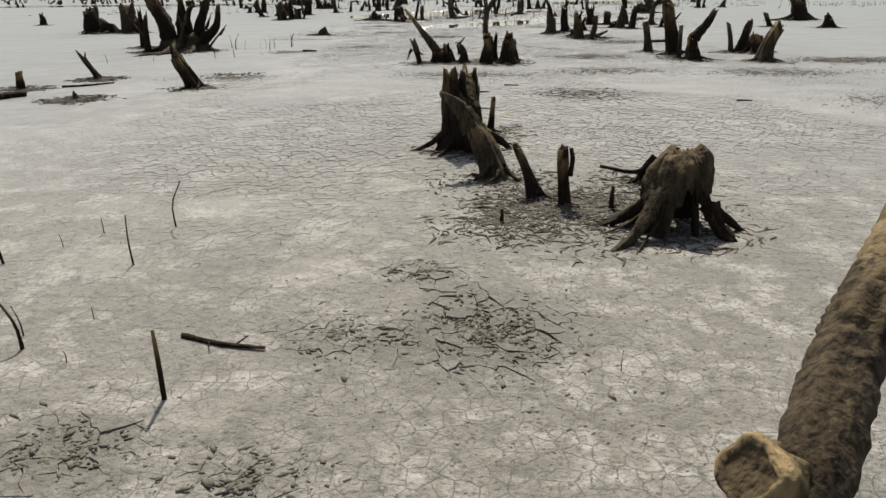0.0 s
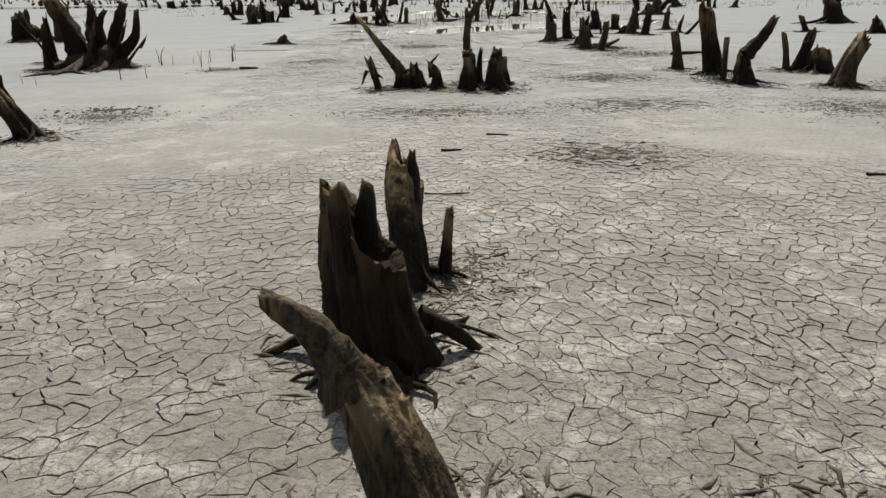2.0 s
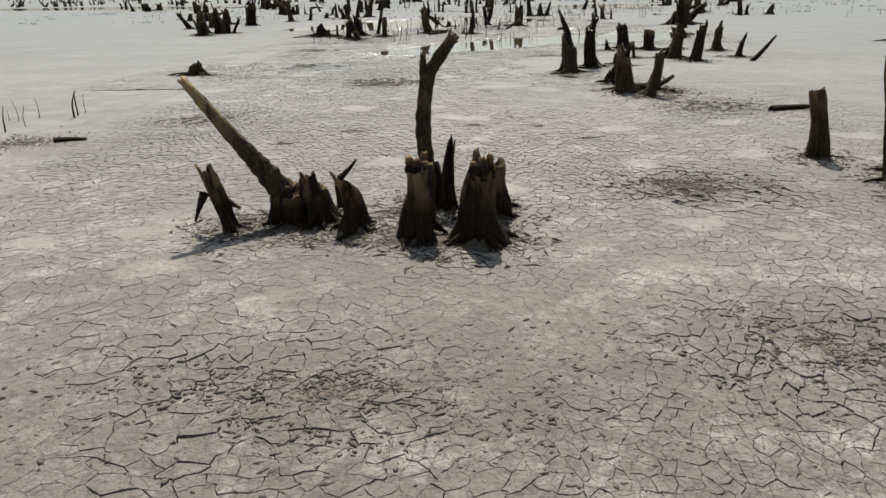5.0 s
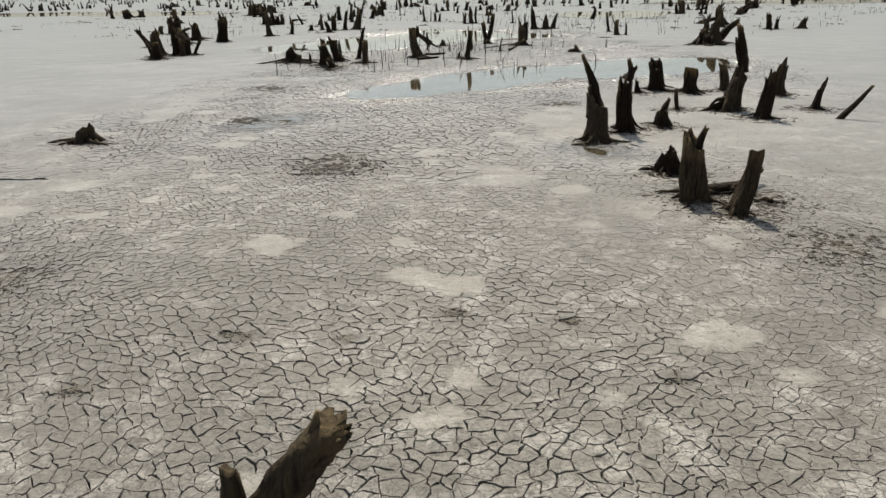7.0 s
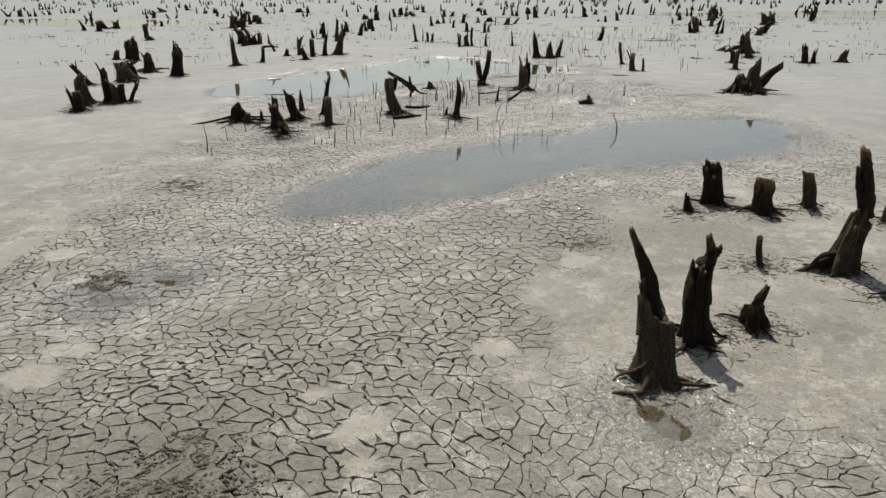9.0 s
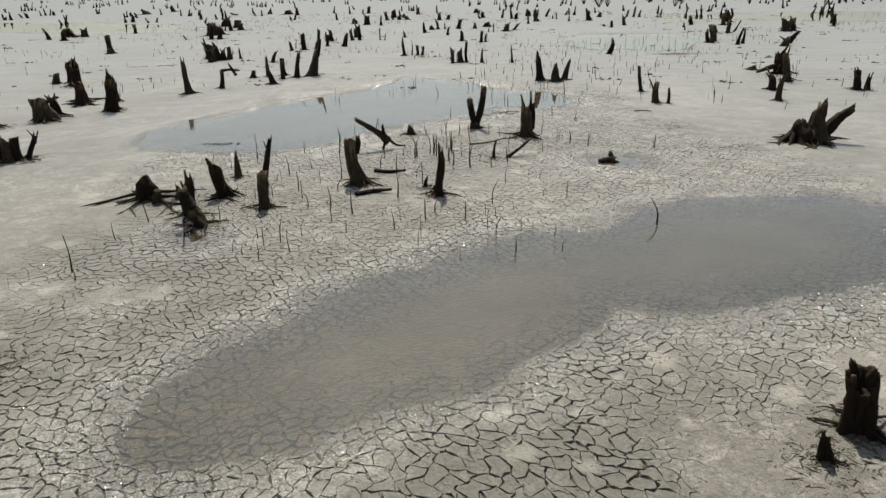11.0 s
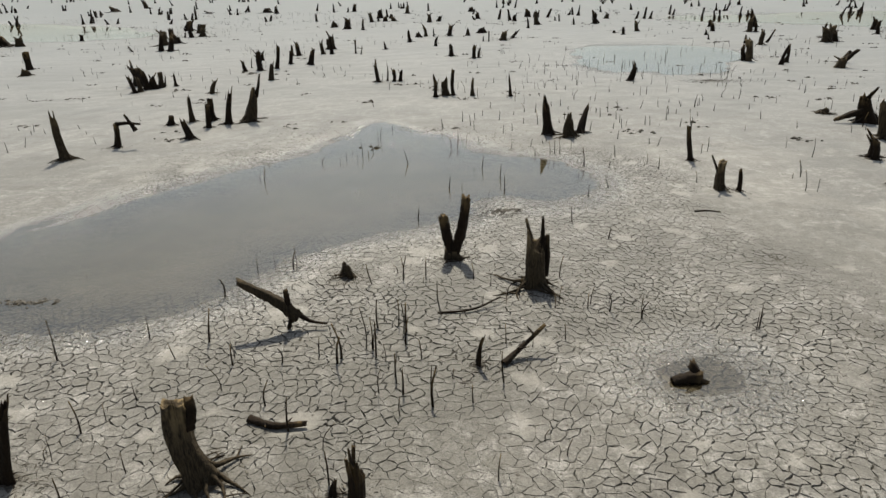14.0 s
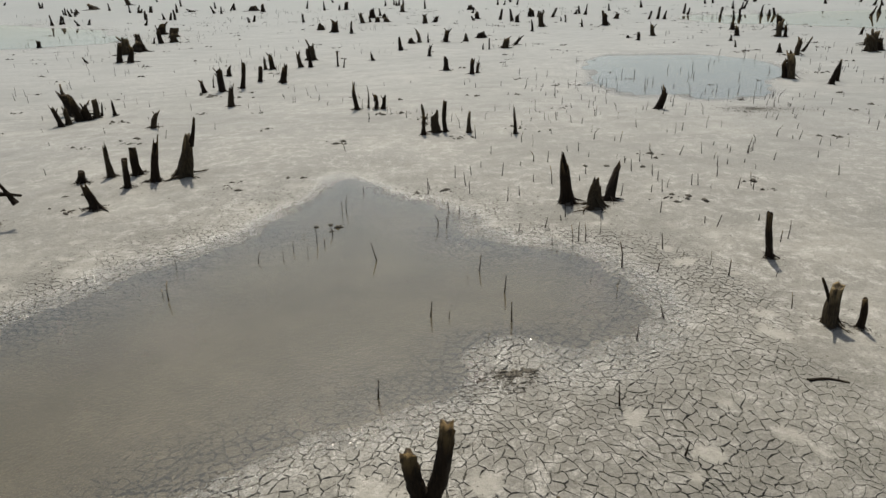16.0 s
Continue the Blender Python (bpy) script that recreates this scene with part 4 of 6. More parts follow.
thing = stump(0.50, 13.49, 0.45, 0.040, -0.15, -0.01, 'jag', 6, 21, taper=-0.10, mid=(-0.08, -0.01, 0.51), near=True, wood=CRUSTED)
limb(thing, 'branch', [(-0.10, -0.02, 0.23), (-0.02, -0.01, 0.19), (0.05, 0.00, 0.15)], 0.038, 0.008, 22)
limb(thing, 'branch', [(-0.16, -0.02, 0.25), (-0.20, -0.02, 0.17), (-0.24, -0.03, 0.07)], 0.028, 0.008, 23)
thing = stump(0.81, 13.67, 0.31, 0.088, 0.01, 0.00, 'jag', 6, 24, taper=0.08, near=True, wood=CRUSTED)
limb(thing, 'branch', [(-0.03, -0.00, 0.21), (-0.28, -0.02, 0.54), (-0.58, -0.03, 0.93)], 0.079, 0.024, 25, GREY_WOOD, 24, 40, pale=0.9, rough=0.09)
thing = stump(1.02, 13.68, 0.36, 0.095, -0.08, -0.01, 'jag', 6, 26, taper=0.52, mid=(-0.01, -0.00, 0.52), near=True, wood=CRUSTED)
thing = stump(1.27, 13.50, 0.39, 0.078, -0.10, -0.01, 'jag', 6, 27, taper=0.62, mid=(-0.02, -0.00, 0.54), near=True, wood=CRUSTED)
limb(thing, 'branch', [(-0.07, -0.01, 0.34), (-0.01, -0.01, 0.40), (0.04, -0.00, 0.46)], 0.020, 0.006, 28)
thing = stump(1.70, 13.35, 0.48, 0.098, 0.02, 0.00, 'jag', 5, 29, taper=0.34, near=True, ragged=0.12, wood=CRUSTED, reach=1.2, hollow=-0.3)
KNOBS = [(0.03, 0.02, 0.05), (-0.04, 0.0, 0.03), (0.0, -0.04, 0.025), (0.045, -0.02, 0.0)]
for k, (kx, ky, kz) in enumerate(KNOBS):
    limb(thing, 'crust', [(kx * 0.7, ky * 0.7, 0.4), (kx, ky, 0.46), (1.3 * kx, 1.3 * ky, 0.475 + kz)], 0.042, 0.016, 860 + k, CRUSTED, 14, 12, pale=0.85, rough=0.25)
thing = stump(2.08, 13.31, 0.50, 0.107, -0.01, -0.00, 'jag', 5, 30, taper=0.42, near=True, ragged=0.16, wood=CRUSTED, reach=1.2, hollow=-0.3)
for k, (kx, ky, kz) in enumerate(KNOBS):
    limb(thing, 'crust', [(-0.7 * kx, ky * 0.7, 0.4), (-kx, ky, 0.47), (-1.2 * kx, 1.3 * ky, 0.49 + 1.3 * kz)], 0.045, 0.014, 870 + k, CRUSTED, 14, 12, pale=0.85, rough=0.25)
thing = stump(2.12, 13.80, 0.43, 0.1, 0.01, 0.00, 'jag', 6, 31, taper=0.0, near=True, wood=CRUSTED, ragged=0.3)
thing = stump(1.86, 13.96, 0.52, 0.049, 0.02, 0.00, 'spike', 8, 32, taper=0.5, near=True)
thing = stump(3.64, 22.12, 0.67, 0.118, -0.01, 0.43, 'jag', 6, 33, taper=0.24, near=True)
limb(thing, 'branch', [(0.03, 0.36, 0.4), (-0.03, 0.46, 0.7), (-0.17, 0.52, 1.06)], 0.075, 0.018, 34, rough=0.25)
thing = stump(4.12, 22.78, 0.76, 0.109, -0.05, -0.07, 'jag', 6, 35, taper=0.28, near=True)
limb(thing, 'branch', [(-0.04, -0.06, 0.69), (0.01, -0.07, 0.79), (-0.03, -0.08, 0.96)], 0.072, 0.024, 36)
limb(thing, 'branch', [(-0.00, -0.07, 0.77), (0.05, -0.07, 0.83), (0.08, -0.07, 0.87)], 0.043, 0.019, 37)
thing = stump(4.13, 19.47, 0.67, 0.105, -0.07, -0.01, 'jag', 6, 39, taper=0.2, near=True, ragged=0.28, side=2.6)
limb(thing, 'branch', [(-0.03, -0.01, 0.44), (-0.01, -0.01, 0.56), (0.03, -0.00, 0.66)], 0.038, 0.027, 40)
thing = stump(4.14, 20.50, 0.30, 0.100, -0.03, -0.00, 'mound', 8, 41, near=True)
thing = stump(4.34, 19.00, 0.60, 0.070, 0.11, 0.01, 'cut', 5, 42, taper=0.19, mid=(0.08, 0.01, 0.45), near=True)
thing = stump(4.74, 19.36, 0.06, 0.047, 0.02, 0.00, 'mound', 8, 43, near=True)
thing = stump(4.59, 19.65, 0.13, 0.066, 0.02, 0.00, 'mound', 8, 44, near=True)
thing = stump(6.01, 24.36, 0.73, 0.126, 0.17, 0.01, 'jag', 6, 45, taper=0.30, mid=(0.13, 0.01, 0.48), near=True)
limb(thing, 'branch', [(0.20, 0.02, 0.59), (0.13, 0.02, 0.95), (0.05, 0.02, 1.27)], 0.071, 0.044, 46)
limb(thing, 'branch', [(0.15, 0.02, 0.68), (0.06, 0.02, 0.92), (0.01, 0.01, 1.11)], 0.047, 0.015, 47)
limb(thing, 'root', [(-0.03, -0.00, 0.14), (-0.24, -0.01, 0.05), (-0.41, -0.02, -0.01)], 0.047, 0.021, 48)
limb(thing, 'root', [(0.06, 0.01, 0.19), (-0.17, -0.01, 0.17), (-0.32, -0.02, -0.01)], 0.035, 0.015, 49)
thing = stump(6.28, 23.62, 0.79, 0.087, 0.10, 0.01, 'jag', 6, 50, taper=0.25, mid=(0.04, 0.01, 0.43), near=True)
thing = stump(7.43, 25.95, 0.68, 0.089, 0.03, 0.00, 'jag', 6, 51, taper=0.46)
thing = stump(4.68, 23.03, 0.24, 0.088, -0.01, -0.00, 'jag', 6, 52, taper=0.24, near=True)
limb(thing, 'branch', [(0.00, 0.00, 0.19), (0.03, 0.00, 0.28), (0.07, 0.00, 0.38)], 0.052, 0.023, 53)
thing = stump(5.28, 24.46, 0.34, 0.030, -0.06, -0.00, 'cut', 5, 54, taper=0.10, near=True)
thing = stump(-1.79, 31.63, 0.30, 0.096, -0.14, -0.01, 'cut', 11, 55, taper=0.10, reach=3.4)
limb(thing, 'branch', [(-0.13, -0.02, 0.27), (-0.19, -0.02, 0.40), (-0.24, -0.02, 0.56)], 0.109, 0.079, 56)
thing = stump(0.26, 33.89, 0.86, 0.128, -0.15, -0.01, 'cut', 11, 57, taper=0.29, mid=(-0.085, -0.01, 0.5), reach=2.6)
limb(thing, 'branch', [(-0.05, -0.01, 0.57), (0.00, -0.01, 0.73), (-0.00, -0.01, 0.86)], 0.054, 0.039, 58)
thing = stump(1.70, 33.24, 0.93, 0.085, 0.08, 0.00, 'jag', 11, 59, taper=0.47, reach=3.4)
thing = stump(3.49, 38.02, 0.86, 0.128, -0.01, 0.04, 'jag', 11, 60, taper=0.27, reach=3.4)
limb(thing, 'branch', [(0.09, 0.03, 0.49), (0.10, 0.04, 0.76), (0.09, 0.05, 1.04)], 0.048, 0.016, 61)
limb(thing, 'branch', [(0.16, 0.03, 0.16), (0.17, 0.04, 0.49), (0.16, 0.05, 0.75)], 0.043, 0.032, 62)
thing = stump(2.30, 39.00, 0.17, 0.092, -0.02, -0.00, 'cut', 6, 63, taper=0.10)
limb(thing, 'branch', [(-0.01, -0.00, 0.12), (-0.10, -0.01, 0.42), (-0.15, -0.01, 0.71)], 0.081, 0.069, 64)
limb(thing, 'branch', [(0.03, 0.00, 0.12), (0.15, 0.01, 0.59), (0.20, 0.01, 1.00)], 0.087, 0.064, 65)
thing = stump(9.80, 37.41, 0.98, 0.226, 0.06, 0.00, 'jag', 6, 66, taper=0.61)
limb(thing, 'branch', [(0.23, 0.02, 0.22), (0.45, 0.03, 0.49), (0.76, 0.05, 0.72)], 0.142, 0.079, 67)
limb(thing, 'branch', [(-0.08, -0.00, 0.14), (-0.26, -0.02, 0.35), (-0.33, -0.02, 0.45)], 0.127, 0.063, 68)
thing = stump(6.48, 13.27, 0.72, 0.107, 0.27, 0.02, 'jag', 6, 69, near=True)
thing = stump(13.30, 28.09, 0.94, 0.289, -0.17, -0.01, 'jag', 6, 70)
thing = stump(12.08, 23.10, 0.45, 0.137, -0.08, -0.01, 'mound', 8, 71)
thing = stump(4.99, 15.43, 0.61, 0.061, -0.11, -0.01, 'cut', 5, 72, near=True)
thing = stump(10.73, 24.02, 0.44, 0.061, -0.23, -0.01, 'cut', 6, 73)
thing = stump(-2.40, 10.34, 0.58, 0.088, -0.30, -0.02, 'jag', 6, 74, near=True)
thing = stump(-6.03, 16.58, 0.93, 0.066, 0.08, 0.00, 'spike', 6, 76)
thing = stump(-6.09, 16.86, 0.83, 0.034, -0.47, -0.03, 'spike', 6, 80)
thing = stump(-5.37, 16.62, 1.08, 0.033, 0.43, 0.03, 'spike', 6, 81)
thing = stump(-5.21, 16.76, 0.86, 0.033, -0.11, -0.01, 'jag', 6, 82)
thing = stump(-5.00, 16.73, 0.85, 0.033, 0.51, 0.03, 'spike', 6, 83)
thing = stump(-4.83, 17.02, 0.57, 0.034, 0.54, 0.03, 'spike', 6, 84)
thing = stump(-4.97, 10.33, 0.26, 0.048, 0.04, 0.00, 'cut', 6, 85)
thing = stump(-4.42, 11.46, 0.45, 0.049, -0.26, -0.02, 'jag', 6, 86)
thing = stump(-3.56, 9.30, 0.11, 0.028, -0.00, -0.00, 'spike', 3, 87)
thing = stump(-11.99, 25.14, 0.93, 0.251, -0.08, -0.01, 'jag', 6, 88)
thing = stump(-11.38, 24.98, 0.51, 0.235, -0.05, -0.00, 'mound', 8, 89)
thing = stump(-10.48, 24.84, 1.00, 0.247, -0.07, -0.00, 'jag', 6, 90)
thing = stump(-10.18, 24.66, 0.58, 0.099, 0.04, 0.00, 'jag', 6, 91)
thing = stump(-18.23, 32.12, 0.53, 0.108, 0.01, 0.00, 'jag', 6, 92)
thing = stump(-3.24, 22.16, 0.26, 0.120, 0.04, 0.00, 'mound', 8, 93)
thing = stump(5.49, 26.76, 0.62, 0.112, -0.11, -0.01, 'jag', 6, 94, near=True)
thing = stump(6.00, 26.33, 0.47, 0.119, -0.04, -0.00, 'cut', 5, 95, near=True)
thing = stump(6.70, 26.60, 0.51, 0.071, -0.11, -0.01, 'cut', 6, 96)
thing = stump(5.05, 26.34, 0.28, 0.044, -0.05, -0.00, 'spike', 8, 97, near=True)
thing = stump(7.40, 24.41, 0.50, 0.061, 0.09, 0.01, 'spike', 6, 98)
limb(tagged(new('tree_snag'), 'long bare dead stem leaning out of the mud', 'tree stump', GROUP), 'stem', [(7.34, 23.56, -0.03), (7.55, 23.58, 0.20), (7.77, 23.59, 0.48)], 0.050, 0.021, 99)
thing = stump(-8.04, 34.53, 0.63, 0.065, -0.20, -0.01, 'spike', 6, 100)
thing = stump(-7.77, 34.26, 0.52, 0.107, -0.02, -0.00, 'cut', 6, 101)
thing = stump(-8.10, 35.23, 0.88, 0.147, -0.14, -0.01, 'jag', 6, 102)
thing = stump(-10.30, 39.28, 0.73, 0.098, -0.54, -0.03, 'jag', 6, 103)
thing = stump(-7.78, 35.74, 0.93, 0.116, -0.02, -0.00, 'jag', 6, 104)
thing = stump(-7.51, 35.59, 0.58, 0.104, -0.02, -0.00, 'jag', 6, 105)
thing = stump(-7.38, 35.70, 0.50, 0.081, 0.01, 0.00, 'cut', 6, 106)
thing = stump(-7.25, 35.82, 0.61, 0.058, 0.33, 0.02, 'jag', 6, 107)
thing = stump(-9.53, 40.19, 0.65, 0.218, -0.14, -0.01, 'jag', 6, 108)
thing = stump(-9.63, 40.90, 0.60, 0.121, -0.04, -0.00, 'jag', 6, 109)
thing = stump(-13.38, 48.30, 0.86, 0.141, -0.08, -0.01, 'jag', 6, 110)
thing = stump(-13.85, 47.89, 0.40, 0.099, 0.08, 0.00, 'cut', 6, 111)
thing = stump(-10.35, 43.57, 0.12, 0.218, -0.09, -0.01, 'mound', 8, 112)
thing = stump(-8.54, 41.85, 1.09, 0.141, 0.04, 0.00, 'jag', 6, 113)
thing = stump(-7.47, 45.06, 1.24, 0.115, -0.08, -0.00, 'spike', 6, 114)
thing = stump(-28.79, 71.82, 0.85, 0.126, -0.30, -0.02, 'spike', 3, 115)
thing = stump(-28.79, 74.59, 0.67, 0.341, -0.33, -0.02, 'jag', 3, 116)
thing = stump(-27.54, 74.31, 0.66, 0.226, 0.12, 0.01, 'jag', 3, 117)
thing = stump(-19.29, 62.37, 0.89, 0.133, -0.03, -0.00, 'cut', 3, 118)
thing = stump(-25.46, 78.23, 0.45, 0.121, -0.02, -0.00, 'jag', 3, 119)
thing = stump(-17.76, 74.15, 0.99, 0.223, 0.06, 0.00, 'jag', 3, 120)
thing = stump(-17.58, 75.56, 0.67, 0.314, 0.10, 0.01, 'mound', 3, 121)
thing = stump(-20.93, 86.34, 0.80, 0.272, 0.13, 0.01, 'jag', 3, 122)
thing = stump(-19.09, 84.03, 0.67, 0.262, 0.11, 0.01, 'cut', 3, 123)
thing = stump(-11.15, 57.04, 0.86, 0.206, -0.34, -0.02, 'jag', 6, 124)
thing = stump(-5.56, 49.90, 0.70, 0.094, -0.01, -0.00, 'cut', 6, 125)
thing = stump(-6.10, 71.03, 0.85, 0.208, -0.06, -0.00, 'jag', 3, 126)
thing = stump(-7.20, 100.19, 0.95, 0.215, 0.01, 0.00, 'jag', 3, 127)
thing = stump(-6.08, 99.84, 0.47, 0.161, 0.13, 0.01, 'jag', 3, 128)
thing = stump(-3.00, 32.70, 0.24, 0.057, 0.05, 0.00, 'cut', 6, 129)
thing = stump(-2.74, 32.97, 0.29, 0.039, 0.00, 0.00, 'spike', 6, 130)
thing = stump(-1.96, 33.12, 0.70, 0.110, -0.14, -0.01, 'jag', 11, 131, reach=3.4)
thing = stump(-1.07, 32.47, 0.63, 0.073, -0.00, -0.00, 'cut', 11, 132, reach=3.4)
thing = stump(-2.21, 32.15, 0.70, 0.082, 0.05, 0.00, 'jag', 11, 133, reach=3.4)
thing = stump(-3.28, 32.95, 0.45, 0.163, -0.04, -0.00, 'mound', 11, 134, reach=3.4)
thing = stump(-2.15, 34.34, 0.54, 0.052, 0.03, 0.00, 'spike', 6, 135)
thing = stump(-1.50, 33.79, 0.93, 0.049, 0.22, 0.01, 'jag', 6, 136)
thing = stump(1.46, 33.73, 0.22, 0.032, 0.04, 0.00, 'spike', 6, 137)
thing = stump(0.76, 38.32, 0.25, 0.077, 0.00, 0.00, 'mound', 8, 138)
thing = stump(-12.74, 47.27, 0.92, 0.157, 0.09, 0.01, 'jag', 6, 139)
thing = stump(-8.30, 41.63, 1.12, 0.095, 0.12, 0.01, 'jag', 6, 140)
thing = stump(-9.16, 43.48, 0.91, 0.072, 0.00, 0.00, 'spike', 6, 141)
thing = stump(-9.94, 42.84, 0.75, 0.152, -0.10, -0.01, 'jag', 6, 142)
thing = stump(11.94, 45.24, 0.58, 0.108, -0.07, -0.00, 'jag', 6, 143)
thing = stump(11.27, 43.05, 0.83, 0.073, 0.09, 0.00, 'jag', 6, 144)
thing = stump(9.48, 37.44, 0.54, 0.248, 0.14, 0.01, 'mound', 8, 145)
thing = stump(-10.56, 55.21, 0.71, 0.077, -0.23, -0.01, 'jag', 6, 146)
thing = stump(-10.53, 55.54, 0.57, 0.078, -0.05, -0.00, 'jag', 6, 147)
thing = stump(-10.47, 56.07, 0.95, 0.111, -0.21, -0.01, 'jag', 6, 148)
thing = stump(-10.30, 56.24, 0.52, 0.112, -0.01, -0.00, 'jag', 6, 149)
thing = stump(-10.14, 56.58, 0.63, 0.097, -0.00, -0.00, 'cut', 6, 150)
thing = stump(-10.13, 56.89, 0.49, 0.033, 0.09, 0.01, 'spike', 6, 151)
thing = stump(-9.67, 56.91, 0.57, 0.066, -0.05, -0.00, 'spike', 6, 152)
thing = stump(-7.48, 55.01, 0.59, 0.075, 0.25, 0.01, 'jag', 6, 153)
thing = stump(-15.74, 70.59, 0.96, 0.153, 0.19, 0.01, 'jag', 3, 154)
thing = stump(-16.37, 70.59, 1.03, 0.115, 0.22, 0.01, 'cut', 3, 155)
limb(tagged(new('tree_snag'), 'long bare dead stem leaning out of the mud', 'tree stump', GROUP), 'stem', [(-18.00, 70.43, -0.03), (-18.12, 70.42, 0.12), (-18.23, 70.42, 0.29)], 0.070, 0.029, 156)
thing = stump(-19.13, 78.77, 0.75, 0.185, -0.04, -0.00, 'jag', 3, 157)
thing = stump(-18.19, 79.95, 0.99, 0.126, -0.13, -0.01, 'jag', 3, 158)
thing = stump(-17.70, 80.64, 0.63, 0.192, 0.15, 0.01, 'jag', 3, 159)
thing = stump(-18.70, 79.94, 0.46, 0.063, 0.13, 0.01, 'spike', 3, 160)
thing = stump(-8.17, 61.21, 0.52, 0.076, -0.10, -0.01, 'jag', 3, 161)
thing = stump(-8.29, 62.49, 0.55, 0.030, 0.07, 0.00, 'spike', 3, 162)
thing = stump(-7.57, 61.47, 0.96, 0.116, 0.01, 0.00, 'jag', 3, 163)
thing = stump(-8.70, 65.59, 0.44, 0.088, 0.04, 0.00, 'jag', 3, 164)
thing = stump(-6.16, 58.42, 0.75, 0.086, 0.12, 0.01, 'jag', 6, 165)
thing = stump(-6.99, 62.22, 1.21, 0.089, 0.18, 0.01, 'jag', 3, 166)
thing = stump(-6.75, 63.92, 0.66, 0.083, 0.06, 0.00, 'cut', 3, 167)
thing = stump(-7.60, 67.64, 0.63, 0.070, 0.00, 0.00, 'spike', 3, 168)
thing = stump(-7.26, 67.66, 0.73, 0.116, -0.05, -0.00, 'jag', 3, 169)
thing = stump(-5.66, 63.61, 0.78, 0.123, 0.20, 0.01, 'jag', 3, 170)
thing = stump(-6.05, 68.35, 0.75, 0.095, -0.11, -0.01, 'jag', 3, 171)
thing = stump(-5.54, 68.32, 1.01, 0.094, -0.06, -0.00, 'spike', 3, 172)
thing = stump(-4.25, 68.60, 0.75, 0.048, -0.01, -0.00, 'cut', 3, 173)
thing = stump(-3.89, 68.18, 0.48, 0.035, 0.08, 0.00, 'spike', 3, 174)
thing = stump(-2.80, 70.63, 0.51, 0.075, -0.10, -0.01, 'spike', 3, 175)
thing = stump(-1.46, 57.70, 1.03, 0.075, -0.10, -0.01, 'spike', 6, 176)
thing = stump(-1.13, 58.05, 0.82, 0.034, 0.00, 0.00, 'spike', 6, 177)
thing = stump(-0.82, 57.88, 0.53, 0.075, -0.02, -0.00, 'jag', 6, 178)
thing = stump(-0.58, 57.86, 0.50, 0.058, 0.06, 0.00, 'jag', 6, 179)
thing = stump(-9.52, 88.65, 0.57, 0.217, 0.10, 0.01, 'mound', 3, 180)
thing = stump(-7.99, 86.69, 0.86, 0.213, 0.11, 0.01, 'jag', 3, 181)
thing = stump(-6.54, 85.59, 0.93, 0.105, 0.05, 0.00, 'spike', 3, 182)
thing = stump(-7.14, 94.54, 0.90, 0.142, -0.25, -0.01, 'jag', 3, 183)
thing = stump(-6.68, 95.59, 0.64, 0.083, -0.12, -0.01, 'spike', 3, 184)
thing = stump(-6.03, 95.57, 0.45, 0.165, 0.00, 0.00, 'jag', 3, 185)
thing = stump(-5.24, 95.47, 0.45, 0.165, -0.09, -0.01, 'jag', 3, 186)
thing = stump(-1.78, 75.00, 0.81, 0.111, -0.11, -0.01, 'spike', 3, 187)
thing = stump(-1.52, 78.53, 0.40, 0.159, -0.07, -0.00, 'mound', 3, 188)
thing = stump(-1.07, 79.12, 0.82, 0.107, -0.13, -0.01, 'jag', 3, 189)
thing = stump(-0.49, 79.03, 0.61, 0.061, 0.01, 0.00, 'spike', 3, 190)
thing = stump(0.04, 72.29, 0.58, 0.078, 0.07, 0.00, 'jag', 3, 191)
thing = stump(-1.81, 93.87, 0.79, 0.180, -0.09, -0.00, 'jag', 3, 192)
thing = stump(-1.03, 94.88, 0.53, 0.142, 0.24, 0.01, 'jag', 3, 193)
thing = stump(-11.98, 113.07, 0.93, 0.185, 0.16, 0.01, 'jag', 3, 194)
thing = stump(-5.23, 108.25, 0.87, 0.173, 0.02, 0.00, 'jag', 3, 195)
thing = stump(-22.33, 113.18, 0.58, 0.375, -0.01, -0.00, 'mound', 3, 196)
thing = stump(-20.55, 110.90, 0.91, 0.155, -0.05, -0.00, 'jag', 3, 197)
thing = stump(-34.98, 123.84, 1.07, 0.121, -0.01, -0.00, 'spike', 3, 198)
thing = stump(-28.96, 112.41, 0.35, 0.249, -0.64, -0.04, 'mound', 3, 199)
thing = stump(-43.70, 119.12, 0.76, 0.476, -0.49, -0.03, 'mound', 3, 200)
thing = stump(-43.80, 128.22, 0.98, 0.255, -0.36, -0.02, 'jag', 3, 201)
thing = stump(1.21, 66.86, 0.66, 0.101, -0.05, -0.00, 'jag', 3, 202)
thing = stump(0.57, 79.34, 0.78, 0.153, 0.15, 0.01, 'jag', 3, 203)
thing = stump(1.89, 79.53, 0.54, 0.122, 0.03, 0.00, 'spike', 3, 204)
thing = stump(2.87, 81.58, 0.45, 0.225, -0.00, -0.00, 'mound', 3, 205)
thing = stump(2.41, 65.76, 0.73, 0.098, 0.07, 0.00, 'jag', 3, 206)
thing = stump(2.66, 66.06, 0.49, 0.066, 0.07, 0.00, 'jag', 3, 207)
thing = stump(2.95, 75.13, 0.37, 0.042, -0.00, -0.00, 'spike', 3, 208)
thing = stump(3.31, 75.10, 0.62, 0.042, -0.01, -0.00, 'cut', 3, 209)
thing = stump(4.17, 75.70, 0.62, 0.168, 0.19, 0.01, 'jag', 3, 210)
thing = stump(4.91, 77.35, 0.51, 0.116, 0.33, 0.02, 'jag', 3, 211)
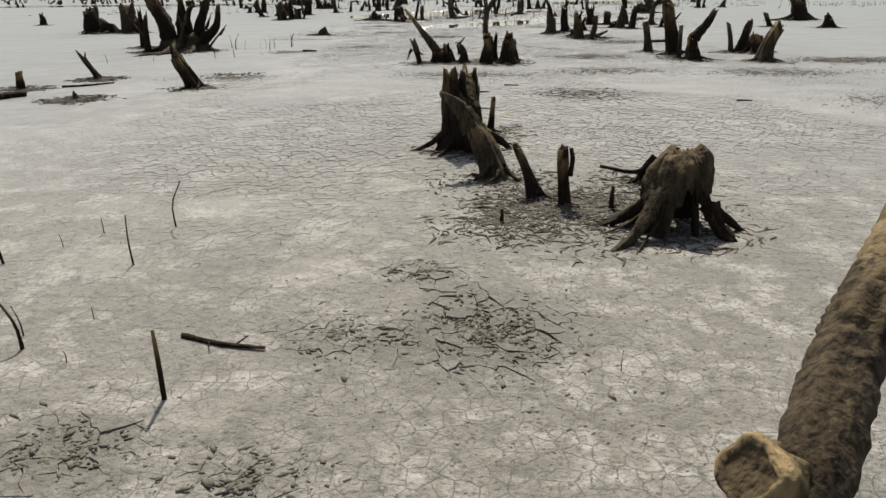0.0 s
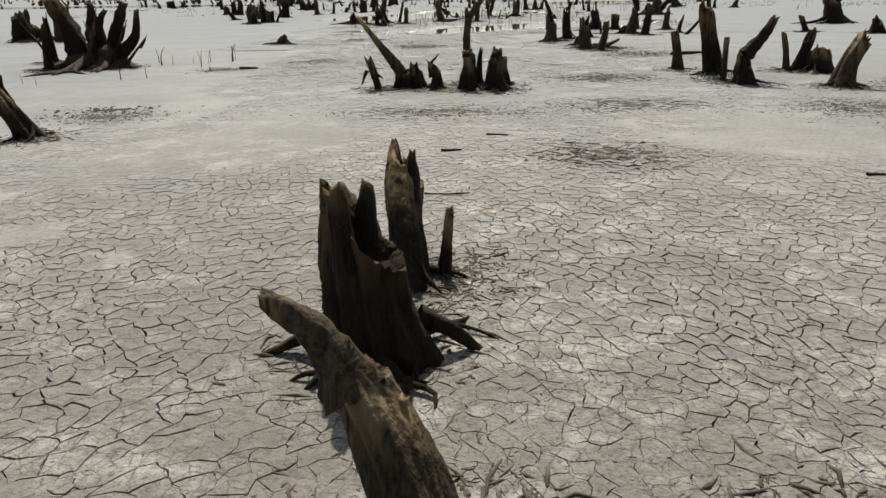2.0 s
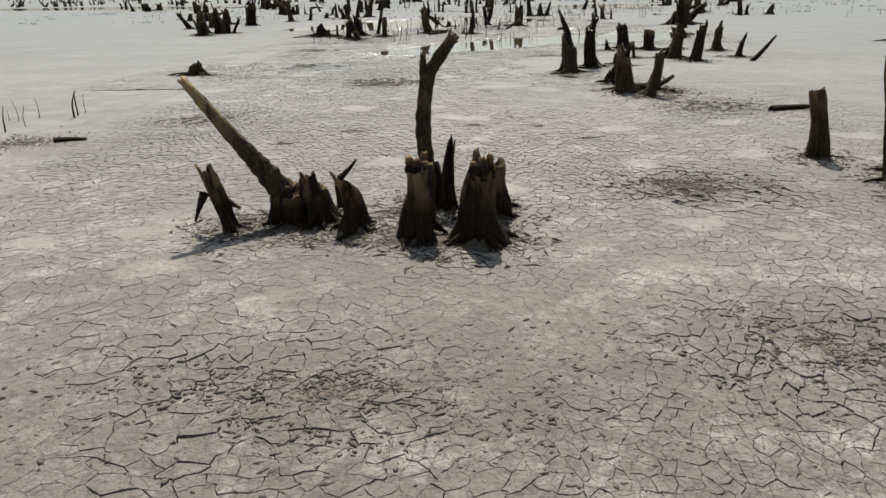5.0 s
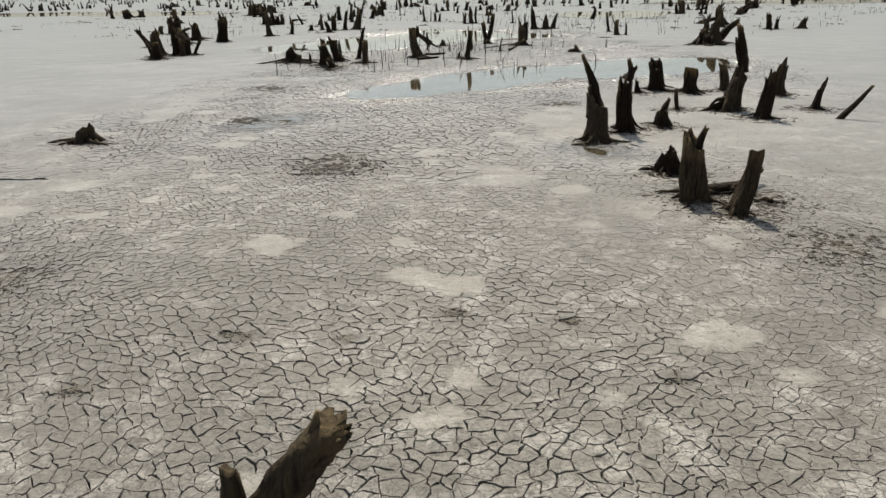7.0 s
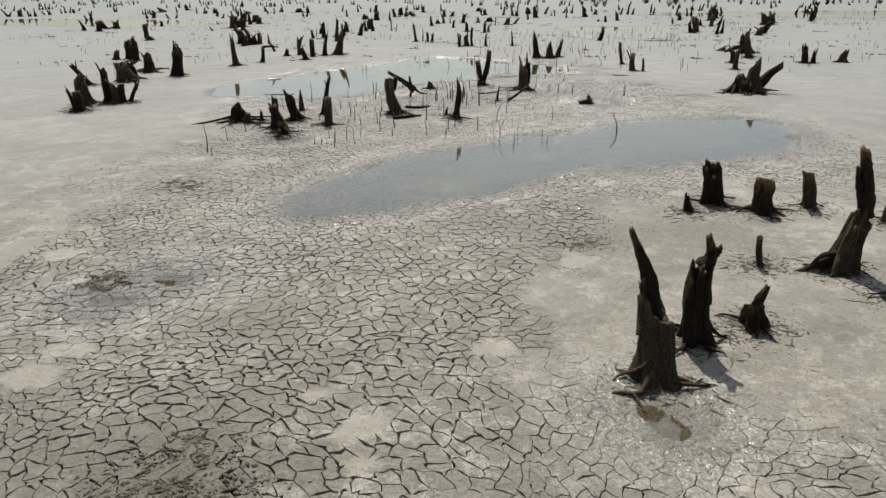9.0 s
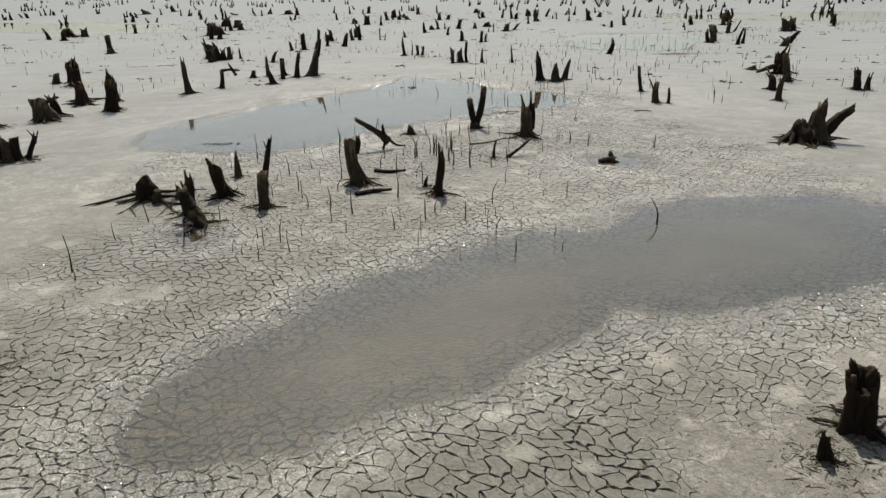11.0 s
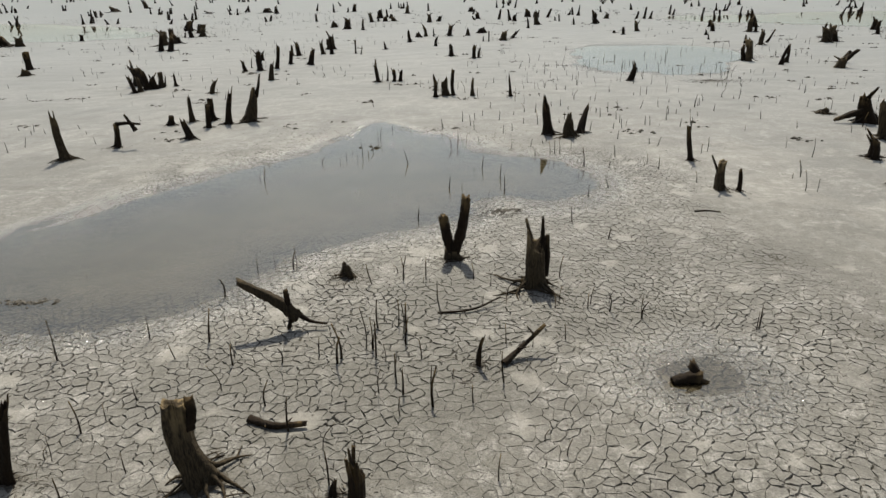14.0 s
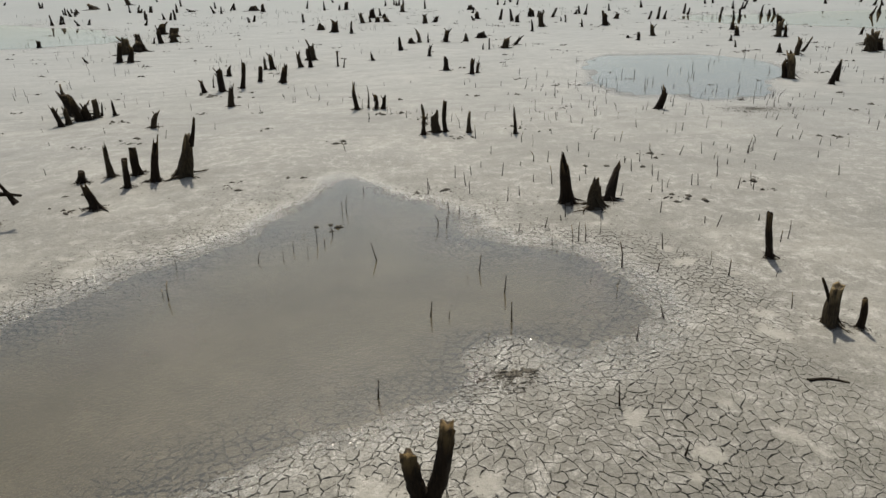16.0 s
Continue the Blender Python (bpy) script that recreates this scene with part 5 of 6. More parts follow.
thing = stump(1.74, 54.42, 0.98, 0.057, 0.01, 0.00, 'jag', 6, 212)
thing = stump(2.46, 54.27, 0.69, 0.064, 0.03, 0.00, 'spike', 6, 213)
thing = stump(3.82, 54.10, 0.88, 0.049, -0.09, -0.00, 'spike', 6, 214)
thing = stump(1.13, 53.99, 0.66, 0.056, 0.01, 0.00, 'jag', 6, 215)
thing = stump(1.48, 54.32, 0.65, 0.114, -0.03, -0.00, 'jag', 6, 216)
thing = stump(1.72, 110.58, 0.55, 0.228, -0.00, -0.00, 'jag', 3, 217)
thing = stump(2.54, 98.08, 0.66, 0.170, -0.05, -0.00, 'jag', 3, 218)
thing = stump(5.37, 95.11, 0.45, 0.061, -0.10, -0.01, 'spike', 3, 219)
thing = stump(5.83, 93.96, 0.61, 0.159, 0.04, 0.00, 'jag', 3, 220)
thing = stump(7.41, 100.06, 0.77, 0.218, -0.01, -0.00, 'jag', 3, 221)
thing = stump(7.55, 89.50, 1.22, 0.166, -0.21, -0.01, 'jag', 3, 222)
thing = stump(6.53, 85.87, 0.85, 0.086, -0.11, -0.01, 'spike', 3, 223)
thing = stump(9.52, 94.53, 0.44, 0.060, -0.06, -0.00, 'spike', 3, 224)
thing = stump(9.76, 93.35, 0.61, 0.059, -0.07, -0.00, 'cut', 3, 225)
thing = stump(10.51, 89.07, 0.65, 0.073, -0.03, -0.00, 'spike', 3, 226)
thing = stump(12.42, 89.94, 1.14, 0.221, -0.14, -0.01, 'jag', 3, 227)
thing = stump(14.36, 96.34, 0.54, 0.164, 0.22, 0.01, 'jag', 3, 228)
thing = stump(12.31, 80.59, 0.20, 0.091, -0.08, -0.00, 'mound', 3, 229)
thing = stump(12.66, 79.20, 0.53, 0.090, -0.04, -0.00, 'jag', 3, 230)
thing = stump(14.18, 81.89, 0.77, 0.127, -0.13, -0.01, 'jag', 3, 231)
thing = stump(19.40, 81.36, 0.69, 0.125, 0.00, 0.00, 'jag', 3, 232)
thing = stump(17.25, 75.13, 0.43, 0.054, -0.11, -0.01, 'spike', 3, 233)
thing = stump(21.68, 80.44, 1.15, 0.152, 0.06, 0.00, 'jag', 3, 234)
thing = stump(22.08, 80.35, 0.81, 0.091, -0.12, -0.01, 'jag', 3, 235)
thing = stump(18.62, 72.47, 0.51, 0.102, -0.06, -0.00, 'spike', 3, 236)
thing = stump(19.14, 71.53, 0.88, 0.149, 0.12, 0.01, 'jag', 3, 237)
limb(tagged(new('tree_snag'), 'long bare dead stem leaning out of the mud', 'tree stump', GROUP), 'stem', [(19.96, 72.85, -0.03), (20.17, 72.86, 0.31), (20.38, 72.87, 0.74)], 0.085, 0.035, 238)
thing = stump(15.59, 64.20, 0.82, 0.091, -0.16, -0.01, 'jag', 3, 239)
thing = stump(15.74, 63.93, 1.04, 0.140, -0.19, -0.01, 'cut', 3, 240)
thing = stump(16.67, 62.44, 0.94, 0.095, 0.28, 0.02, 'spike', 3, 241)
thing = stump(27.20, 81.27, 0.48, 0.077, 0.14, 0.01, 'jag', 3, 242)
thing = stump(23.48, 72.71, 0.90, 0.228, -0.26, -0.01, 'jag', 3, 243)
thing = stump(24.15, 73.08, 0.69, 0.128, -0.16, -0.01, 'jag', 3, 244)
thing = stump(8.79, 57.69, 0.72, 0.097, 0.23, 0.01, 'jag', 6, 245)
thing = stump(16.30, 65.41, 1.01, 0.151, -0.16, -0.01, 'jag', 3, 246)
thing = stump(17.23, 63.26, 0.89, 0.086, 0.07, 0.00, 'spike', 3, 247)
thing = stump(23.54, 84.84, 1.04, 0.213, -0.28, -0.02, 'jag', 3, 248)
thing = stump(24.92, 75.47, 0.80, 0.254, -0.00, -0.00, 'jag', 3, 249)
thing = stump(19.67, 62.98, 0.56, 0.142, 0.39, 0.02, 'jag', 3, 250)
thing = stump(30.55, 81.15, 0.88, 0.159, -0.01, -0.00, 'jag', 3, 251)
thing = stump(13.24, 47.28, 1.05, 0.128, -0.17, -0.01, 'jag', 6, 252)
thing = stump(14.55, 45.09, 0.67, 0.101, -0.09, -0.01, 'jag', 6, 253)
thing = stump(14.83, 45.04, 0.55, 0.067, 0.06, 0.00, 'jag', 6, 254)
thing = stump(16.05, 45.35, 0.51, 0.140, 0.14, 0.01, 'mound', 8, 255)
thing = stump(20.54, 85.48, 0.57, 0.129, -0.09, -0.01, 'jag', 3, 256)
thing = stump(18.03, 78.32, 0.43, 0.077, -0.03, -0.00, 'spike', 3, 257)
thing = stump(1.01, 55.47, 0.63, 0.061, -0.05, -0.00, 'spike', 6, 258)
thing = stump(-6.83, 46.39, 0.65, 0.073, 0.06, 0.00, 'cut', 6, 259, taper=0.21)
limb(thing, 'branch', [(0.06, 0.01, 0.61), (0.34, 0.02, 0.64), (0.69, 0.04, 0.61)], 0.059, 0.026, 260)
limb(thing, 'branch', [(0.55, 0.04, 0.43), (0.44, 0.03, 0.64), (0.33, 0.02, 0.85)], 0.059, 0.026, 261)
thing = stump(-5.22, 47.36, 0.60, 0.099, -0.20, -0.01, 'jag', 6, 262, taper=0.44)
thing = stump(-6.59, 49.21, 0.29, 0.078, 0.03, 0.00, 'cut', 6, 263)
thing = stump(-6.10, 49.71, 0.89, 0.075, -0.03, -0.00, 'spike', 6, 264, taper=0.58)
thing = stump(-5.29, 48.84, 0.71, 0.065, 0.05, 0.00, 'cut', 6, 265, taper=0.18)
thing = stump(-4.87, 49.35, 1.13, 0.097, 0.20, 0.01, 'spike', 6, 266, taper=0.5)
thing = stump(-4.35, 49.77, 1.05, 0.161, 0.28, 0.02, 'jag', 6, 267, taper=0.46, mid=(0.10, 0.01, 0.49))
limb(thing, 'branch', [(0.26, 0.03, 0.74), (0.36, 0.04, 1.04), (0.44, 0.04, 1.40)], 0.070, 0.023, 268)
thing = stump(4.63, 47.86, 1.11, 0.109, -0.14, -0.01, 'spike', 6, 269, taper=0.5)
thing = stump(5.11, 47.58, 0.65, 0.139, 0.03, 0.00, 'jag', 6, 270, taper=0.54)
thing = stump(5.48, 48.05, 0.77, 0.099, 0.31, 0.47, 'spike', 6, 271, taper=0.56, mid=(0.11, 0.24, 0.50))
thing = stump(7.68, 45.04, 0.84, 0.059, -0.15, -0.01, 'cut', 6, 272, taper=0.31)
thing = stump(7.61, 42.73, 0.62, 0.085, -0.02, -0.00, 'cut', 6, 273, taper=0.18, mid=(-0.04, -0.00, 0.52))
limb(thing, 'branch', [(-0.08, -0.01, 0.32), (-0.17, -0.01, 0.53), (-0.26, -0.02, 0.71)], 0.029, 0.015, 274)
thing = stump(7.94, 42.64, 0.48, 0.038, -0.02, -0.00, 'cut', 6, 275, taper=0.20)
thing = stump(13.26, 50.72, 0.20, 0.124, 0.03, 0.00, 'mound', 8, 276)
thing = stump(13.89, 49.33, 0.89, 0.215, -0.27, -0.01, 'jag', 6, 277, taper=0.47)
limb(thing, 'branch', [(-0.13, -0.02, 0.36), (-0.56, -0.05, 0.23), (-0.98, -0.07, 0.09)], 0.109, 0.045, 278)
thing = stump(18.75, 61.22, 0.50, 0.160, 0.10, 0.01, 'jag', 3, 279)
limb(thing, 'branch', [(0.14, 0.01, 0.30), (0.44, 0.03, 0.55), (0.67, 0.04, 0.75)], 0.108, 0.068, 280)
thing = stump(28.98, 77.66, 0.88, 0.133, -0.02, -0.00, 'jag', 3, 281)
thing = stump(-18.15, 60.25, 0.36, 0.167, 0.01, 0.00, 'mound', 3, 282)
thing = stump(-26.88, 70.57, 0.75, 0.153, 0.03, 0.00, 'jag', 3, 283)
thing = tagged(new('bent_branch'), 'bent bare tree limb propped on short stubs above mud', 'branch', 'fallen branches')
thing.location = (0.46, 36.70, 0)
limb(thing, 'branch', [(-0.03, -0.00, 0.17), (-0.30, -0.02, 0.41), (-0.73, -0.04, 0.67)], 0.088, 0.042, 285, GREY_WOOD, 16, 22, rough=0.2)
limb(thing, 'branch', [(-0.12, -0.01, 0.28), (-0.15, -0.01, 0.42), (-0.16, -0.01, 0.55)], 0.044, 0.028, 286)
limb(thing, 'root', [(-0.07, -0.00, 0.28), (-0.14, -0.01, 0.10), (-0.17, -0.01, -0.01)], 0.038, 0.019, 287)
limb(thing, 'branch', [(-0.00, -0.00, 0.20), (0.13, 0.01, 0.11), (0.32, 0.02, 0.08)], 0.032, 0.013, 288)
thing = stump(2.70, 35.87, 0.42, 0.029, 0.06, 0.00, 'jag', 3, 289, taper=0.23)
thing = stump(5.33, 14.75, 1.02, 0.118, -0.20, -0.01, 'jag', 6, 290, taper=0.33, near=True, ragged=0.12)
thing = stump(5.24, 13.99, 0.59, 0.037, -0.02, -0.00, 'cut', 5, 291, taper=0.29, near=True)
thing = stump(5.41, 13.63, 0.44, 0.104, -0.08, -0.00, 'jag', 6, 292, taper=0.24, near=True)
limb(thing, 'branch', [(-0.05, -0.01, 0.37), (0.15, 0.01, 0.60), (0.27, 0.01, 0.82)], 0.100, 0.044, 293)
thing = stump(6.53, 15.05, 0.57, 0.047, -0.14, -0.01, 'cut', 6, 294, taper=0.25)
thing = stump(6.67, 15.02, 0.63, 0.087, 0.13, 0.01, 'jag', 6, 295, taper=0.40)
thing = stump(6.86, 14.87, 0.41, 0.142, 0.05, 0.00, 'mound', 8, 296, taper=0.25)
thing = stump(-5.4, 17.1, 0.5, 0.4, 0.0, 0.1, 'mound', 8, 297, 'broad dark dead stump with five broken upright stems', taper=0.3)
STEMS = [([(-0.3, 0.0, 0.1), (-0.42, 0.0, 0.7), (-0.66, 0.0, 1.18)], 0.2, 0.12), ([(-0.02, 0.1, 0.2), (0.0, 0.1, 0.7), (0.02, 0.1, 1.1)], 0.16, 0.05), ([(0.2, 0.0, 0.3), (0.18, 0.0, 0.78), (0.33, 0.0, 1.0)], 0.08, 0.035),
         ([(0.3, 0.05, 0.2), (0.48, 0.05, 0.7), (0.68, 0.05, 1.1)], 0.14, 0.06), ([(0.4, -0.05, 0.15), (0.82, -0.05, 0.5), (0.95, -0.05, 0.98)], 0.11, 0.045)]
for k, (line, thick, thin) in enumerate(STEMS):
    limb(thing, "stem", line, thick, thin, 298 + 7 * k, WOOD, 16, 16, rough=0.2)
thing = stump(-6.79, 17.97, 0.99, 0.078, 0.02, 0.00, 'spike', 6, 301, taper=0.50)

# ---- thin dead shoots: x, y, size ----
twig(-0.12, 4.35, 0.82, 74, 6)
twig(-0.08, 3.76, 0.68, 141, 7)
twig(0.60, 2.59, 1.57, 208, 0)
twig(-0.75, 3.77, 1.07, 275, 1)
twig(-0.09, 2.91, 0.89, 342, 2)
twig(-0.15, 3.01, 0.53, 49, 3)
twig(-0.47, 4.21, 0.37, 116, 4)
twig(-0.58, 4.00, 0.26, 183, 5)
twig(1.61, 3.27, 0.28, 250, 6)
twig(2.11, 2.82, 0.22, 317, 7)
twig(0.05, 3.16, 0.35, 24, 0)
twig(0.14, 2.81, 0.30, 91, 1)
twig(-4.21, 17.23, 1.51, 158, 2)
twig(-3.98, 17.20, 0.82, 225, 3)
twig(-3.69, 17.49, 0.46, 292, 4)
twig(-3.27, 16.79, 0.96, 359, 5)
twig(-3.24, 17.11, 0.74, 66, 6)
twig(-3.07, 18.10, 0.62, 133, 7)
twig(-3.86, 14.94, 1.25, 200, 0)
twig(-3.53, 15.15, 0.95, 267, 1)
twig(-5.75, 14.20, 0.78, 334, 2)
twig(-5.26, 14.60, 0.61, 41, 3)
twig(-4.87, 14.33, 0.46, 108, 4)
twig(-4.47, 17.70, 0.92, 175, 5)
twig(-3.55, 17.45, 0.69, 242, 6)
twig(-3.43, 17.68, 0.68, 309, 7)
twig(-3.04, 17.87, 1.72, 16, 0)
twig(-4.86, 16.08, 0.81, 83, 1)
twig(-3.00, 17.71, 1.50, 150, 2)
twig(-0.38, 30.89, 1.51, 217, 3)
twig(-0.58, 30.76, 1.02, 284, 4)
twig(-0.74, 31.45, 0.48, 351, 5)
twig(-0.15, 31.19, 0.81, 58, 6)
twig(0.16, 31.82, 1.12, 125, 7)
twig(0.48, 31.31, 1.11, 192, 0)
twig(0.42, 32.19, 1.77, 259, 1)
twig(-0.37, 32.51, 1.08, 326, 2)
twig(-0.01, 32.59, 1.40, 33, 3)
twig(-0.58, 32.95, 1.16, 100, 4)
twig(1.17, 31.50, 0.97, 167, 5)
twig(1.20, 31.96, 0.56, 234, 6)
twig(1.58, 31.25, 0.87, 301, 7)
twig(1.59, 31.97, 1.96, 8, 0)
twig(1.03, 33.07, 1.99, 75, 1)
twig(1.72, 32.29, 1.21, 142, 2)
twig(1.57, 30.92, 1.01, 209, 3)
twig(1.76, 30.65, 0.55, 276, 4)
twig(2.17, 30.53, 0.39, 343, 5)
twig(2.64, 32.76, 1.31, 50, 6)
twig(2.22, 35.13, 1.20, 117, 7)
twig(1.78, 35.61, 1.89, 184, 0)
twig(1.43, 36.74, 1.84, 251, 1)
twig(1.10, 36.00, 1.86, 318, 2)
twig(-0.16, 35.96, 1.02, 25, 3)
twig(-1.07, 34.72, 0.71, 92, 4)
twig(-1.21, 34.50, 1.19, 159, 5)
twig(-1.26, 34.09, 0.73, 226, 6)
twig(3.12, 31.02, 0.34, 293, 7)
twig(2.93, 30.73, 1.41, 0, 0)
twig(3.51, 31.30, 1.09, 67, 1)
twig(3.57, 30.80, 0.95, 134, 2)
twig(2.89, 30.37, 0.61, 201, 3)
twig(3.04, 31.50, 0.87, 268, 4)
twig(3.21, 31.61, 0.43, 335, 5)
twig(2.67, 31.18, 1.07, 42, 6)
twig(2.55, 31.54, 0.81, 109, 7)
twig(2.21, 31.99, 1.83, 176, 0)
twig(1.91, 34.89, 1.04, 243, 1)
twig(5.11, 31.94, 1.73, 310, 2)
twig(2.97, 32.46, 0.58, 17, 3)
twig(2.52, 32.16, 0.66, 84, 4)
twig(2.68, 32.12, 0.62, 151, 5)
twig(1.36, 36.20, 1.45, 218, 6)
twig(1.43, 36.21, 1.20, 285, 7)
twig(1.80, 36.65, 2.55, 352, 0)
twig(-0.87, 37.62, 1.74, 59, 1)
twig(-0.13, 38.58, 1.58, 126, 2)
twig(1.60, 38.19, 1.58, 193, 3)
twig(1.92, 38.39, 1.02, 260, 4)
twig(4.21, 37.49, 0.86, 327, 5)
twig(4.45, 37.42, 0.84, 34, 6)
twig(4.82, 37.16, 0.85, 101, 7)
twig(6.21, 36.86, 1.91, 168, 0)
twig(-0.77, 30.41, 0.80, 235, 1)
twig(-0.77, 31.09, 0.89, 302, 2)
twig(-3.22, 38.26, 0.48, 9, 3)
twig(-0.65, 38.47, 0.92, 76, 4)
twig(-0.46, 38.73, 0.57, 143, 5)
twig(-0.07, 38.54, 1.06, 210, 6)
twig(0.13, 38.57, 0.35, 277, 7)
twig(-0.13, 35.81, 1.70, 344, 0)
twig(0.43, 35.87, 1.26, 51, 1)
twig(1.07, 35.89, 1.84, 118, 2)
twig(1.45, 36.18, 1.26, 185, 3)
twig(1.51, 36.00, 1.70, 252, 4)
twig(1.82, 36.34, 1.25, 319, 5)
twig(1.64, 35.29, 1.03, 26, 6)
twig(1.81, 35.49, 0.96, 93, 7)
twig(1.90, 35.26, 1.99, 160, 0)
twig(2.24, 35.06, 2.21, 227, 1)
twig(2.04, 36.02, 1.00, 294, 2)
twig(1.60, 38.29, 1.34, 1, 3)
twig(1.93, 38.22, 1.04, 68, 4)
twig(2.63, 38.24, 0.80, 135, 5)
twig(2.87, 38.02, 0.72, 202, 6)
twig(1.77, 36.60, 1.16, 269, 7)
twig(4.16, 37.37, 1.34, 336, 0)
twig(4.43, 37.28, 1.51, 43, 1)
twig(4.81, 37.09, 1.35, 110, 2)
twig(3.80, 37.56, 0.94, 177, 3)
twig(6.18, 36.85, 0.90, 244, 4)
twig(-2.00, 43.38, 1.11, 311, 5)
twig(-2.35, 44.52, 0.82, 18, 6)
twig(-2.14, 43.92, 0.30, 85, 7)
twig(-2.13, 43.46, 0.97, 152, 0)
twig(-1.01, 44.78, 1.11, 219, 1)
twig(-0.61, 44.90, 0.82, 286, 2)
twig(-0.48, 44.60, 0.50, 353, 3)
twig(-0.53, 45.28, 0.85, 60, 4)
twig(-0.49, 45.88, 0.44, 127, 5)
twig(-0.22, 45.03, 0.69, 194, 6)
twig(-0.21, 45.69, 1.05, 261, 7)
twig(-0.03, 45.56, 1.17, 328, 0)
twig(-0.01, 46.12, 1.31, 35, 1)
twig(2.34, 42.92, 0.79, 102, 2)
twig(2.89, 42.07, 0.82, 169, 3)
twig(2.59, 44.16, 0.61, 236, 4)
twig(1.29, 41.05, 0.28, 303, 5)
twig(2.84, 40.01, 0.51, 10, 6)
twig(2.54, 41.02, 0.36, 77, 7)
twig(4.87, 43.68, 0.96, 144, 0)
twig(4.54, 44.10, 0.57, 211, 1)
twig(5.13, 44.65, 1.84, 278, 2)
twig(4.45, 45.68, 1.39, 345, 3)
twig(4.56, 45.76, 1.32, 52, 4)
twig(4.69, 45.76, 1.13, 119, 5)
twig(5.00, 46.10, 0.98, 186, 6)
twig(6.58, 44.72, 0.69, 253, 7)
twig(6.76, 44.33, 1.73, 320, 0)
twig(1.97, 46.50, 1.52, 27, 1)
twig(2.14, 46.50, 1.16, 94, 2)
twig(0.01, 47.46, 1.47, 161, 3)
twig(-0.04, 47.29, 1.00, 228, 4)

# ---- shoots between those, sparser with distance ----
strewn = random.Random(11)
for _ in range(150):
    region = strewn.choice([(6.5, 41.0, 15.0, 60.0), (6.5, 41.0, 15.0, 60.0), (-1.0, 48.0, 8.0, 58.0), (-1.5, 33.0, 4.0, 38.5), (-3.0, 29.5, 0.5, 37.0)])
    twig(strewn.uniform(region[0], region[2]), strewn.uniform(region[1], region[3]), strewn.uniform(0.6, 1.5), strewn.uniform(0, 360), strewn.randrange(8), strewn.uniform(-9, 9))

# ---- the forked snag close to the start ----
snag = tagged(new("forked_snag"), "grey weathered forked dead trunk with a sawn-off limb", "tree stump", GROUP)
snag.location = (2.1, 1.52, 0)
limb(snag, "trunk", [(-0.06, -0.02, -0.04), (-0.02, 0.03, 0.25), (0.03, 0.1, 0.5), (0.16, 0.3, 0.63), (0.27, 0.43, 0.72), (0.39, 0.57, 0.81), (0.52, 0.72, 0.93)], 0.068, 0.052, 5, GREY_WOOD, 48, 90, "", 0.8, 0.06)
limb(snag, "cut_limb", [(0.05, 0.14, 0.46), (-0.01, 0.115, 0.52), (-0.07, 0.085, 0.565)], 0.06, 0.056, 8, GREY_WOOD, 44, 24, "sawn-off limb with a dark end", 1.0, 0.07, True)
for k, (line, thick) in enumerate((([(0.02, 0.08, 0.5), (0.05, 0.1, 0.535), (0.08, 0.16, 0.565)], 0.022), ([(0.02, 0.05, 0.44), (0.04, 0.06, 0.5), (0.1, 0.14, 0.56)], 0.016))):
    limb(snag, "bark_ridge", line, thick, thick * 0.4, 15 + k, GREY_WOOD, 12, 14, "", 1.0, 0.25)
for k in range(5):
    part("root", root_mesh(0.09, 1.25 * k + 0.4, 1.7, 0.12, 900 + k, 8, 10), GREY_WOOD, snag)

# ---- the hollow arched stump near the start: a broad pale crown on spread legs ----
arch = tagged(new("tree_stump"), "squat hollow dead stump with tan crown on arched roots", "tree stump", GROUP)
arch.location = (2.69, 4.33, height(2.69, 4.33))
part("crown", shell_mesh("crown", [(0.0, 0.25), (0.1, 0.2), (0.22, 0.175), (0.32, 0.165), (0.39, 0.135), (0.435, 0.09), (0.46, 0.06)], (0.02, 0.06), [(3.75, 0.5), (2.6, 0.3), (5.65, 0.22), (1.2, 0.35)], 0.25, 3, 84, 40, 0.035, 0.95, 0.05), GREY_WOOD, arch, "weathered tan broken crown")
LEGS = [([(-0.13, -0.09, 0.22), (-0.21, -0.16, 0.11), (-0.3, -0.25, 0.03), (-0.42, -0.36, -0.015)], 0.05, 0.014), ([(0.13, -0.07, 0.16), (0.17, -0.12, 0.07), (0.23, -0.19, -0.015)], 0.05, 0.03), ([(0.05, -0.09, 0.22), (0.06, -0.1, 0.1), (0.07, -0.12, -0.02)], 0.022, 0.014),
        ([(-0.12, 0.03, 0.2), (-0.22, 0.04, 0.1), (-0.34, 0.05, 0.02), (-0.46, 0.05, -0.01)], 0.04, 0.012), ([(0.16, 0.0, 0.14), (0.27, -0.03, 0.05), (0.36, -0.02, -0.015)], 0.03, 0.01)]
for k, (line, thick, thin) in enumerate(LEGS):
    limb(arch, "prop_root", line, thick, thin, 610 + k, GREY_WOOD if k == 0 else WOOD, 14, 16, "", 0.5 if k == 0 else 0.2, 0.2)
for k in range(9):
    fan = 2.3 + 0.24 * k
    out = 0.34 + 0.05 * (k * 7 % 5)
    limb(arch, "root", [(0.16 * math.cos(fan), 0.16 * math.sin(fan), 0.13), (0.6 * out * math.cos(fan), 0.6 * out * math.sin(fan), 0.03), (out * math.cos(fan + 0.1), out * math.sin(fan + 0.1), -0.012)], 0.011, 0.004, 630 + k, GREY_WOOD, 6, 9)

